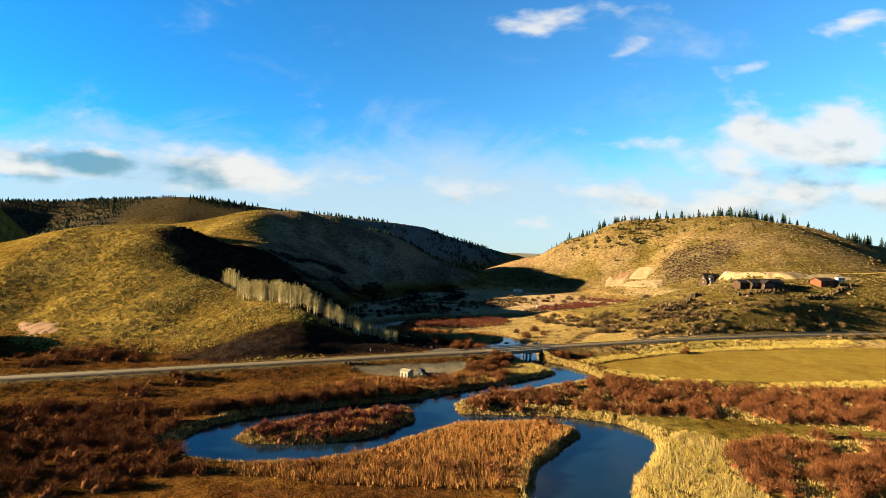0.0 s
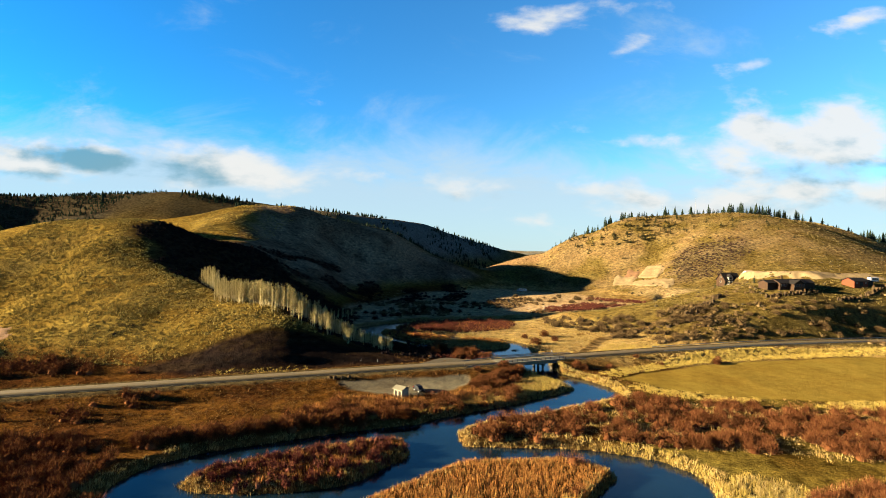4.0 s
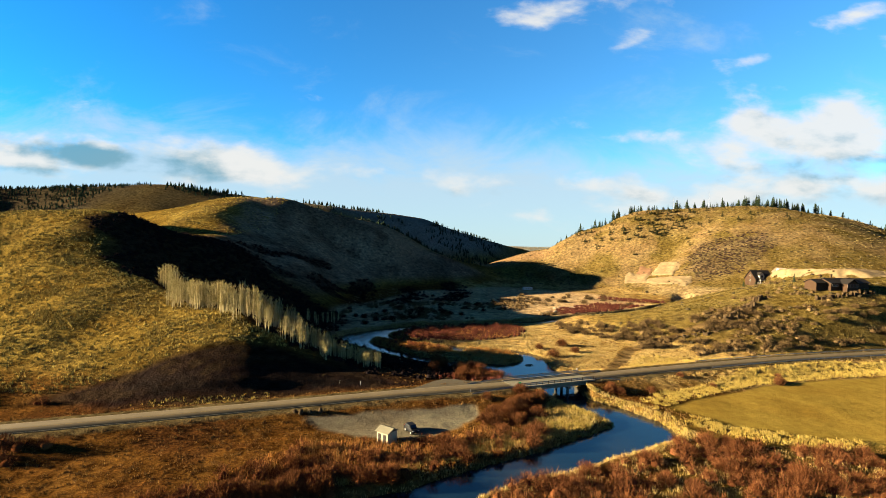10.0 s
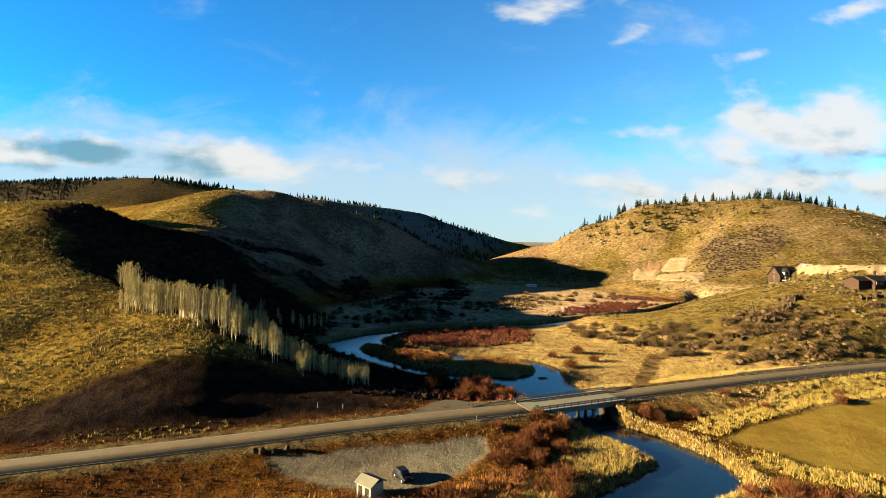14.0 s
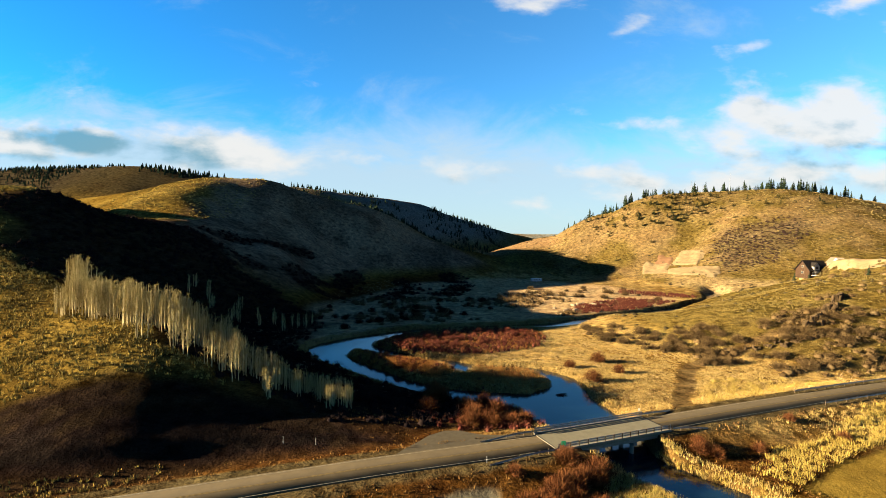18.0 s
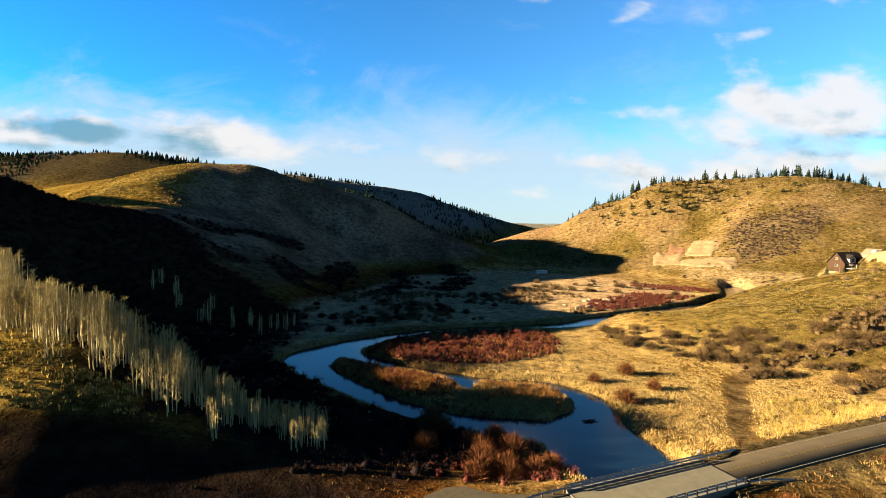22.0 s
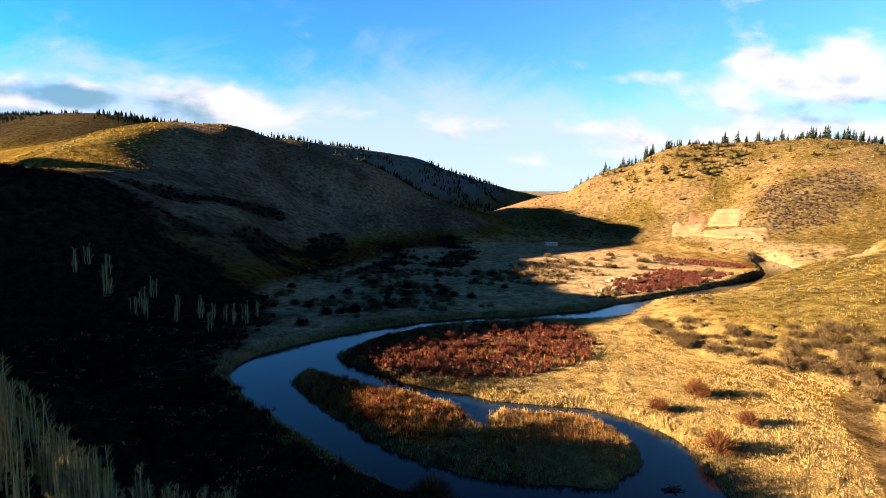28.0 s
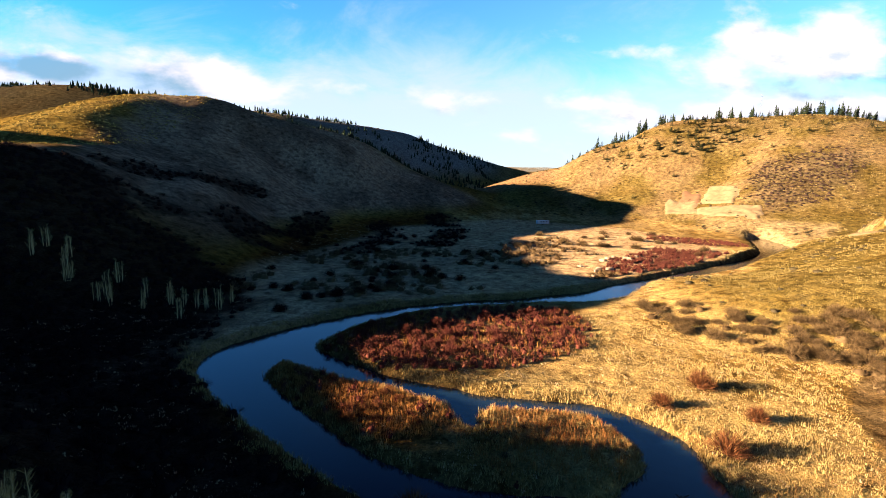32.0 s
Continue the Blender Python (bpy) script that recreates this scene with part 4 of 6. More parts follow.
# reeds on every bank, and the straw flats past the bridge
def reed_keep(x, y, z, gap, rd, hill):
    n = fbm(x, y, 9, 3, 31)
    lit_bank = np.clip(1.25 - gap / (3.2 + 2.2 * n), 0, 1) * np.where(x < 6, np.where(y > 150, np.where((y > 194) & (y < 234), 0.08, 0.75), 0.95), 1.0) * (1 - zone("north bank", x, y))
    tongue = step(inside([(-24, 138), (-8, 145.5), (10, 156.5), (28, 165), (38, 176), (40, 182), (34, 190), (27, 187), (20, 172), (6, 158), (-10, 148)], x, y), -1, 1.5)
    flats = step(x + 8 * n, 33, 42) * step(y, 206, 212) * step(305 - y, -5, 15) * step(96 - x + 0.25 * (y - 210), 0, 14) * (0.30 + 0.6 * step(fbm(x, y, 5, 3, 34), -0.25, 0.25))
    k = np.maximum.reduce([lit_bank, tongue, flats, zone("reed field", x, y), zone("yellow hump", x, y), 0.5 * zone("south isle", x, y), 0.22 * zone("thicket", x, y), 0.22 * zone("south thicket", x, y)])
    k = k * (1 - 0.9 * zone("red isle", x, y)) * (1 - step(inside(FIELD, x, y), -1, 1)) * (1 - step(inside(PAD, x, y), -2, 0.5))
    k *= 1 - step(1.2 - line_distance(TRACK_LINE, x, y, 30)[0], 0, 1)
    return np.where(dry(gap, rd) & (hill < 3), np.clip(k, 0, 1), 0)


x, y, z, gap = scatter(-62, 140, 78, 345, 3.2, reed_keep)
tall = RNG.uniform(0.45, 1.15, len(x)) * (1 + 0.6 * fbm(x, y, 6, 2, 33)) * np.where((y > 206) & (gap > 3), 0.6, 1.0)
stuff("dry_reeds", "dense straw-coloured reeds and rushes along the river banks", "reeds", REED, [blades(x, y, z, tall, 1.0, 12, 0.10, RNG, 0.6)])

# taller yellow cattails on the tongue, the hump and round the field
def cattail_keep(x, y, z, gap, rd, hill):
    tongue = step(inside([(-24, 138), (-8, 145.5), (10, 156.5), (28, 165), (38, 176), (40, 182), (34, 190), (27, 187), (20, 172), (6, 158), (-10, 148)], x, y), -0.5, 1.2)
    edge = step(4.5 - np.abs(inside(FIELD, x, y) + 4.5), 0, 2) * step(x, 52, 60) * step(fbm(x, y, 14, 2, 53), -0.35, 0.0)
    strip = step(inside([(84, 207), (100, 214), (130, 226), (200, 240), (200, 247), (130, 236), (98, 222), (86, 213)], x, y), -1, 1)
    k = np.maximum.reduce([tongue, zone("yellow hump", x, y), edge, strip, 0.4 * zone("reed field", x, y), np.clip(1.3 - gap / 2.6, 0, 1) * step(x, 30, 40) * step(205 - y, 0, 6)])
    return np.where((gap > 0.3) & (rd > 6.0) & (hill < 3), k, 0)


x, y, z, gap = scatter(-30, 200, 78, 250, 1.1, cattail_keep)
stuff("cattails", "tall bright yellow cattails and rushes by the water", "reeds", CATTAIL, [blades(x, y, z, RNG.uniform(0.6, 1.35, len(x)), 1.2, 30, 0.08, RNG, 0.55)])

# rusty reeds and low willow whips on the neck and the islets
def rust_keep(x, y, z, gap, rd, hill):
    k = np.maximum.reduce([zone("neck", x, y), zone("islet", x, y) * 0.5, 0.8 * zone("islet north", x, y), 0.45 * zone("south isle", x, y), 0.7 * zone("pad front", x, y), 0.12 * zone("red isle", x, y)])
    return np.where(dry(gap, rd), k, 0)


x, y, z, gap = scatter(-60, 45, 86, 315, 3.6, rust_keep)
stuff("rusty_reeds", "rust-brown autumn reeds in the marsh", "reeds", RUST_REED, [blades(x, y, z, RNG.uniform(0.7, 1.25, len(x)) * (1 + 0.5 * np.clip(gap / 9 - 0.3, 0, 1)), 1.0, 12, 0.085, RNG, 0.35)])

# willow scrub too dense to count
def willow_keep(x, y, z, gap, rd, hill):
    patch = step(fbm(x, y, 11, 3, 35), -0.22, 0.18)
    k = np.maximum.reduce([0.9 * zone("west bank", x, y), zone("thicket", x, y), zone("south thicket", x, y), 0.75 * zone("pad front", x, y), 0.12 * zone("neck", x, y), 1.6 * zone("north bank", x, y), 0.7 * zone("hill foot", x, y), 0.8 * zone("west strip", x, y)]) * np.maximum(0.10 + 0.90 * patch, 0.75 * np.maximum(zone("west bank", x, y), zone("north bank", x, y)))
    return np.where(dry(gap, rd) & (gap > np.where(inside(ZONES["north bank"], x, y) > 0, 0.4, 1.0)) & (np.hypot(x + 9, y - 158.5) > 5.0), k, 0)


x, y, z, gap = scatter(-150, 190, 78, 188, 0.25, willow_keep)
size = RNG.uniform(1.3, 2.9, len(x))
stuff("willow_scrub", "tangled brown leafless willow scrub", "willow scrub", WILLOW, [domes(x, y, z, size, size * RNG.uniform(0.75, 1.1, len(x)), 300, 0.065, RNG, 0.42, 0.45)])


def red_keep(x, y, z, gap, rd, hill):
    k = np.maximum.reduce([zone("red isle", x, y), 0.8 * zone("islet", x, y), 0.9 * zone("far reds", x, y), 0.7 * zone("far strip", x, y), 0.35 * zone("islet north", x, y), 0.6 * zone("pond bank", x, y)])
    return np.where(dry(gap, rd) & (gap > 0.7), k, 0)


x, y, z, gap = scatter(-50, 180, 105, 472, 0.42, red_keep)
size = RNG.uniform(0.7, 1.7, len(x))
stuff("red_willow_scrub", "dense red-stemmed leafless willow scrub", "willow scrub", RED_WILLOW, [domes(x, y, z, size, size * 0.75, 110, 0.07, RNG, 0.5, 0.45)])


def grey_keep(x, y, z, gap, rd, hill):
    patch = step(fbm(x, y, 18, 3, 37), 0.05, 0.4)
    k = np.maximum.reduce([0.8 * zone("bench edge", x, y, 3) * (0.15 + 0.85 * patch), zone("bench foot", x, y, 4) * (0.06 + 0.94 * patch), 0.10 * step(x, 90, 130) * step(hill, 3, 8) * patch])
    meadow = step(inside(MEADOW, x, y), 0, 5) * step(fbm(x, y, 22, 3, 39), 0.18, 0.4) * 0.5
    return np.where(dry(gap, rd) & (gap > 1.5), np.maximum(k, meadow), 0)


x, y, z, gap = scatter(-70, 330, 235, 470, 0.14, grey_keep)
size = RNG.uniform(1.0, 2.4, len(x))
stuff("grey_scrub", "grey-brown leafless scrub at the foot of the bench", "scrub", GREY_SCRUB, [domes(x, y, z, size, size * 1.15, 140, 0.10, RNG, 0.5, 0.5)])

# bunch grass on the hills
def spur_keep(x, y, z, gap, rd, hill):
    return np.where(dry(gap, rd) & (hill > 1.2) & ~((x > -42) & (y < 226)) & (inside(FOOT, x, y) + 5 * fbm(x, y, 12, 4, 12) < 1.5) & (brush_shade_share(x, y, gap, hill, fbm(x, y, 12, 4, 12)) < 0.4), 0.35 + 0.65 * step(fbm(x, y, 7, 3, 41), -0.3, 0.2), 0)


x, y, z, gap = scatter(-235, 0, 168, 330, 1.5, spur_keep)
pieces = [blades(x, y, z, RNG.uniform(0.35, 1.05, len(x)) * (1 + 0.5 * fbm(x, y, 5, 2, 45)), 0.6, 8, 0.2, RNG, 0.7)]
x, y, z, gap = scatter(-260, -150, 340, 560, 0.20, spur_keep)
pieces.append(blades(x, y, z, RNG.uniform(0.5, 1.0, len(x)), 1.2, 6, 0.45, RNG, 0.8))
stuff("bunch_grass", "golden dry bunch grass on the near hillside", "grass", HILL_GRASS, pieces)


def east_keep(x, y, z, gap, rd, hill):
    return np.where(dry(gap, rd) & (hill > 1.0), 0.3 + 0.7 * step(fbm(x, y, 12, 3, 43), -0.3, 0.2), 0)


x, y, z, gap = scatter(75, 330, 240, 430, 0.28, east_keep)
stuff("bench_grass", "olive tan bunch grass on the bench", "grass", NEAR_BENCH, [blades(x, y, z, RNG.uniform(0.35, 0.9, len(x)), 1.1, 8, 0.22, RNG, 0.8)])
x, y, z, gap = scatter(120, 620, 430, 740, 0.075, east_keep)
stuff("far_hill_grass", "tan bunch grass on the far hill", "grass", BENCH_GRASS, [blades(x, y, z, RNG.uniform(0.5, 1.1, len(x)), 1.8, 6, 0.45, RNG, 0.8)])


def sage_keep(x, y, z, gap, rd, hill):
    n = fbm(x, y, 26, 4, 47)
    k = 0.10 + 0.25 * step(n, 0.05, 0.35)
    burn = step(inside([(225, 504), (243, 557), (262, 575), (320, 562), (315, 531), (263, 506), (240, 503)], x, y) + 25 * n, -8, 14)
    k = np.maximum(k, burn)
    k = np.where(x < 60, 0.16 * step(fbm(x, y, 15, 3, 48), 0.0, 0.4), k)
    return np.where(dry(gap, rd) & (hill > 1.5), k, 0)


x, y, z, gap = scatter(75, 560, 240, 735, 0.04, sage_keep)
s1 = RNG.uniform(0.7, 1.7, len(x))
pieces = [domes(x, y, z, s1 * 0.7, s1, 16, 0.3, RNG)]
x, y, z, gap = scatter(-240, -2, 168, 330, 0.10, sage_keep)
s2 = RNG.uniform(0.35, 0.9, len(x))
pieces.append(sprays(x, y, z, s2, s2, 18, 0.16, RNG))
x, y, z, gap = scatter(215, 330, 495, 585, 0.13, lambda x, y, z, gap, rd, hill: step(inside([(225, 504), (243, 557), (262, 575), (320, 562), (315, 531), (263, 506), (240, 503)], x, y) + 9 * fbm(x, y, 18, 4, 47), -5, 6))
s3 = RNG.uniform(0.6, 1.35, len(x))
stuff("burnt_scrub", "patch of dark purple-brown brush on the far hillside", "scrub", BRUSH, [domes(x, y, z, s3 * 0.8, s3 * 1.2, 18, 0.3, RNG)])
stuff("sagebrush", "low dark sagebrush dotted over the hillsides", "sagebrush", SAGE, pieces)

# near-black brush: its colour carries the shade of the flank
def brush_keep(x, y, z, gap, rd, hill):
    return np.where(dry(gap, rd) & (gap > 1.2), 0.9 * brush_shade_share(x, y, gap, hill, fbm(x, y, 12, 4, 12)) ** 2, 0)


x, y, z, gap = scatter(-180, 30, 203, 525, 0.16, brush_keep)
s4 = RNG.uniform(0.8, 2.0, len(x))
stuff("shade_brush", "dense leafless brush, near black to carry the shade of the hillside", "brush", SHADED_BRUSH, [domes(x, y, z, s4, s4 * 1.1, 50, 0.12, RNG, 0.5, 0.7)])

# meadow grass in front of the road and on the verges
def meadow_keep(x, y, z, gap, rd, hill):
    k = 0.35 + 0.65 * step(fbm(x, y, 8, 3, 51), -0.3, 0.25)
    k = k * (1 - step(inside(FIELD, x, y), -1, 1)) * (1 - step(inside(PAD, x, y), -1, 0.8))
    k *= 1 - step(0.6 - line_distance(TRACK_LINE, x, y, 30)[0], 0, 1)
    return np.where((gap > 0.6) & (rd > 4.9) & (hill < 2), k * (1 - 0.9 * step(inside(FOOT, x, y), -3, 2)), 0)


x, y, z, gap = scatter(-150, 30, 122, 215, 0.8, meadow_keep)
pieces = [blades(x, y, z, RNG.uniform(0.25, 0.6, len(x)), 0.8, 7, 0.17, RNG, 0.7)]
x, y, z, gap = scatter(30, 190, 150, 245, 0.55, meadow_keep)
pieces.append(blades(x, y, z, RNG.uniform(0.3, 0.7, len(x)), 0.8, 7, 0.17, RNG, 0.7))
stuff("meadow_grass", "brown dry meadow grass", "grass", MEADOW_GRASS, pieces)
x, y, z, gap = scatter(-95, 150, 228, 480, 0.22, meadow_keep)
stuff("valley_grass", "short dry grass on the valley floor", "grass", PALE_GRASS, [blades(x, y, z, RNG.uniform(0.2, 0.5, len(x)), 1.0, 6, 0.25, RNG, 0.8)])


# ---- shrubs and trees that stand alone ----
def shrub_mesh(tall, spread, twigs, mat, seed, width=0.065):
    """A leafless shrub: a few stems with a crown of fine twigs."""
    rng = np.random.default_rng(seed)
    bm = bmesh.new()
    for i in range(7):
        a = i * 0.9 + rng.uniform(0, 0.6)
        r = spread * rng.uniform(0.3, 0.6)
        rod(bm, (0.1 * math.cos(a), 0.1 * math.sin(a), -0.25), (r * math.cos(a), r * math.sin(a), tall * rng.uniform(0.45, 0.7)), 0.05, 0.02, 5)
    stems = bpy.data.meshes.new("willow_shrub")
    bm.to_mesh(stems)
    bm.free()
    stems.materials.append(BARK)
    v, f = domes(np.zeros(1), np.zeros(1), np.zeros(1), tall, spread, twigs * 3, width * 0.8, rng, 0.3, 0.45)
    crown = array_mesh("crown", v, f)
    crown.materials.append(mat)
    return stems, crown


def plant(meshes, names, at, scale, spin, label, category, group):
    body = new(names[0], meshes[0])
    body.matrix_basis = Matrix.Translation(at) @ Matrix.Rotation(spin, 4, "Z") @ Matrix.Diagonal((scale, scale, scale, 1))
    crown = new(names[1], meshes[1])
    crown.parent = body
    return tagged(body, label, category, group)


SHRUBS = {
    "brown": [shrub_mesh(2.2, 2.0, 460, WILLOW, 100 + i) for i in range(4)],
    "red": [shrub_mesh(1.9, 1.6, 400, RED_WILLOW, 200 + i) for i in range(3)],
    "dark": [shrub_mesh(1.9, 2.0, 360, SHADED_BRUSH, 350 + i) for i in range(3)],
    "grey": [shrub_mesh(1.9, 2.2, 420, GREY_SCRUB, 300 + i) for i in range(3)],
}
SHRUB_LABEL = {"brown": "leafless brown willow shrub in dry marsh grass", "red": "leafless red-stemmed willow shrub by the water", "grey": "leafless grey-brown shrub on dry grass", "dark": "dark rounded shrub on the shaded meadow"}


def shrubs(kind, key_or_box, count, lo, hi, seed, group, wet=1.0):
    rng = np.random.default_rng(seed)
    if isinstance(key_or_box, str):
        ring = np.array(ZONES[key_or_box])
        b = (ring[:, 0].min(), ring[:, 0].max(), ring[:, 1].min(), ring[:, 1].max())
        ok = lambda x, y: inside(ZONES[key_or_box], x, y) > 0.5
    else:
        b = key_or_box
        ok = lambda x, y: np.ones(x.shape, bool)
    made = 0
    x, y = rng.uniform(b[0], b[1], count * 12), rng.uniform(b[2], b[3], count * 12)
    z, gap, rd, hill = relief(x, y)
    good = np.nonzero(ok(x, y) & (gap > wet) & (rd > 6.5) & (inside(PAD, x, y) < -1.5) & (np.hypot(x + 9, y - 158.5) > 5.5))[0][:count]
    for i in good:
        plant(SHRUBS[kind][i % len(SHRUBS[kind])], ("willow_shrub" if kind in ("brown", "red") else "scrub_shrub", "crown"), (x[i], y[i], z[i]), rng.uniform(lo, hi), rng.uniform(0, 6.28), SHRUB_LABEL[kind], "shrub", group)


shrubs("brown", "thicket", 70, 0.7, 1.3, 1, "willows in the thicket")
shrubs("brown", "west bank", 45, 0.8, 1.4, 2, "willows on the west bank")
shrubs("brown", "south thicket", 30, 0.8, 1.4, 3, "willows in the south thicket")
shrubs("brown", "bridge willow", 26, 0.8, 1.4, 4, "willows by the bridge", 0.8)
shrubs("brown", "north bank", 52, 0.8, 1.25, 18, "willows on the north bank", 0.5)
shrubs("brown", "pad front", 22, 0.5, 0.85, 5, "willows by the gravel pad")
shrubs("red", "islet", 14, 0.8, 1.2, 6, "willows on the islet", 0.7)
shrubs("brown", "pond bank", 18, 0.9, 1.6, 7, "willows on the pond bank", 0.6)
shrubs("red", "red isle", 26, 0.8, 1.3, 8, "willows on the red isle")
shrubs("grey", "bench foot", 60, 0.8, 1.6, 9, "shrubs below the bench")
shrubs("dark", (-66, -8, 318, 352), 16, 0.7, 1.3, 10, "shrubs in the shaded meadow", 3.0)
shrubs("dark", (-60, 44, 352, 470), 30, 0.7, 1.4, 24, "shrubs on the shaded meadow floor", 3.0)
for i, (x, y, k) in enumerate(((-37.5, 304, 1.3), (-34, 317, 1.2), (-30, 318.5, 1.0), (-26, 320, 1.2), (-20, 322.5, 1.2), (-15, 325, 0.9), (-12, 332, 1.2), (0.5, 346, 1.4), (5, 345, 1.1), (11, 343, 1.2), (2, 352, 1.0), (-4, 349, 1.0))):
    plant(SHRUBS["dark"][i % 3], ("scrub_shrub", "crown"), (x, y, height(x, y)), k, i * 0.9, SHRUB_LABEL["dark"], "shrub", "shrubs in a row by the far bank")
shrubs("brown", (38, 60, 240, 262), 4, 1.0, 1.6, 11, "shrubs on the straw flat", 3.0)
shrubs("brown", (44, 60, 195, 203), 4, 0.7, 1.0, 12, "shrubs by the bridge end", 1.5)
shrubs("brown", (70, 110, 206, 222), 6, 0.7, 1.1, 13, "shrubs by the field", 1.5)
shrubs("brown", "islet north", 12, 0.5, 0.8, 16, "shrubs on the northern islet", 0.8)
shrubs("grey", "bench edge", 54, 0.7, 1.4, 19, "shrubs along the edge of the straw flat", 2.0)
shrubs("grey", "south isle", 6, 0.4, 0.6, 17, "shrubs on the southern islet", 0.8)
shrubs("grey", (60, 135, 385, 470), 20, 0.9, 1.6, 15, "shrubs on the far meadow", 2.0)


def aspen_mesh(tall, seed):
    """A small clone of aspen stems: slender pale trunks with thin upright twigs."""
    rng = np.random.default_rng(seed)
    bm = bmesh.new()
    tips = []
    for stem in range(4):
        x, y = (0.0, 0.0) if stem == 0 else rng.normal(0, 0.8, 2)
        high = tall * rng.uniform(0.78, 1.0)
        pts = []
        for i in range(5):
            pts.append((x, y, high * i / 4 - (0.4 if i == 0 else 0)))
            x += rng.normal(0, 0.08)
            y += rng.normal(0, 0.08)
        for i in range(4):
            rod(bm, pts[i], pts[i + 1], 0.085 * (1 - i / 4.6) + 0.012, 0.085 * (1 - (i + 1) / 4.6) + 0.012, 5)
        for i in range(13):
            s = rng.uniform(0.16, 0.97)
            k = min(3, int(s * 4))
            b = Vector(pts[k]).lerp(Vector(pts[k + 1]), s * 4 - k)
            a = rng.uniform(0, 6.28)
            l = high * 0.19 * (1.2 - s) * rng.uniform(0.7, 1.3) + 0.3
            e = b + Vector((math.cos(a) * l * 0.72, math.sin(a) * l * 0.72, l * 0.85))
            rod(bm, b, e, 0.022, 0.006, 3)
            tips.append((b, e))
    trunk = bpy.data.meshes.new("aspen_tree")
    bm.to_mesh(trunk)
    bm.free()
    trunk.materials.append(ASPEN_BARK)
    m = 15 * len(tips)
    i = np.arange(m) % len(tips)
    B, E = np.array([t[0] for t in tips])[i], np.array([t[1] for t in tips])[i]
    start = B + (E - B) * rng.uniform(0.1, 1.0, (m, 1))
    d = rng.normal(0, 1, (m, 3)) * [0.7, 0.7, 0.35] + [0, 0, 0.8]
    d /= np.linalg.norm(d, axis=1)[:, None]
    end = start + d * rng.uniform(0.3, 0.85, (m, 1))
    o = np.cross(d, rng.normal(0, 1, (m, 3)))
    o /= np.linalg.norm(o, axis=1)[:, None]
    v = np.stack([start - o * 0.015, start + o * 0.015, end], axis=1).reshape(-1, 3)
    crown = array_mesh("crown", v, np.arange(m * 3).reshape(-1, 3))
    crown.materials.append(ASPEN_TWIG)
    return trunk, crown


ASPENS = [aspen_mesh(8.0, 400 + i) for i in range(6)]


def aspen_stand(line, count, half, lo, hi, seed, label, group, skew=0.0):
    rng = np.random.default_rng(seed)
    p = smooth_line(line, 1.0)
    d = np.gradient(p, axis=0)
    d /= np.linalg.norm(d, axis=1)[:, None]
    i = np.clip(np.arange(count) * len(p) / count + rng.normal(0, 1.0, count), 0, len(p) - 1).astype(int)
    off = rng.normal(0, half, count)
    x, y = p[i, 0] - d[i, 1] * off, p[i, 1] + d[i, 0] * off
    z, gap, rd, hill = relief(x, y)
    for k in range(count):
        if gap[k] > 1.5:
            f = i[k] / len(p)
            s = rng.uniform(lo, hi) * ((0.66 + 0.44 * math.sin(math.pi * min(1.0, 0.1 + 1.1 * f))) * (1 - 0.1 * f) if skew else 1.0)
            plant(ASPENS[k % 6], ("aspen_tree", "crown"), (x[k], y[k], z[k]), s, rng.uniform(0, 6.28), label, "tree", group)


aspen_stand([(-95, 239), (-87, 233.5), (-73, 226), (-58, 222), (-44, 218.5), (-31, 216), (-19, 216)], 258, 3.2, 0.9, 1.2, 21, "slender leafless aspen with pale bark on the grassy spur", "aspens on the spur", 0.45)
aspen_stand([(-112, 262), (-106, 257), (-103, 255)], 14, 1.8, 1.0, 1.35, 23, "slender leafless aspen standing apart on the grassy spur", "aspens apart on the spur")
aspen_stand([(-100, 312), (-82, 304), (-64, 302), (-48, 310)], 20, 3.0, 0.6, 0.85, 22, "leafless aspen in the shade under the hill", "aspens under the hill")


def conifer_mesh(tall, wide, seed, whorls=11, mat=None, name="conifer"):
    """A conifer: a tapered trunk and whorls of drooping, ragged boughs."""
    rng = np.random.default_rng(seed)
    bm = rod(bmesh.new(), (0, 0, -0.4), (0, 0, tall * 0.94), tall * 0.018 + 0.03, 0.02, 6)
    trunk = bpy.data.meshes.new(name)
    bm.to_mesh(trunk)
    bm.free()
    trunk.materials.append(BARK)
    V, F = [], []
    for w in range(whorls):
        s = w / (whorls - 1)
        z = tall * (0.10 + 0.86 * s)
        r = wide * (1 - s) ** 0.8 * rng.uniform(0.8, 1.15) + 0.12
        n = int(9 - 4 * s)
        for b in range(n):
            a = 2 * math.pi * b / n + rng.uniform(-0.35, 0.35)
            l = r * rng.uniform(0.6, 1.15)
            c, sn = math.cos(a), math.sin(a)
            droop = tall * 0.045 * rng.uniform(0.3, 1.4)
            wd = l * 0.42 + 0.06
            k = len(V)
            V += [(0, 0, z + tall * 0.045), (c * l * 0.55 - sn * wd, sn * l * 0.55 + c * wd, z - droop * 0.5), (c * l, sn * l, z - droop), (c * l * 0.55 + sn * wd, sn * l * 0.55 - c * wd, z - droop * 0.6), (c * l * 0.5, sn * l * 0.5, z + tall * 0.02)]
            F += [(k, k + 1, k + 4), (k + 1, k + 2, k + 4), (k + 2, k + 3, k + 4), (k + 3, k, k + 4)]
    crown = array_mesh("crown", V, F)
    crown.materials.append(mat or NEEDLES)
    return trunk, crown


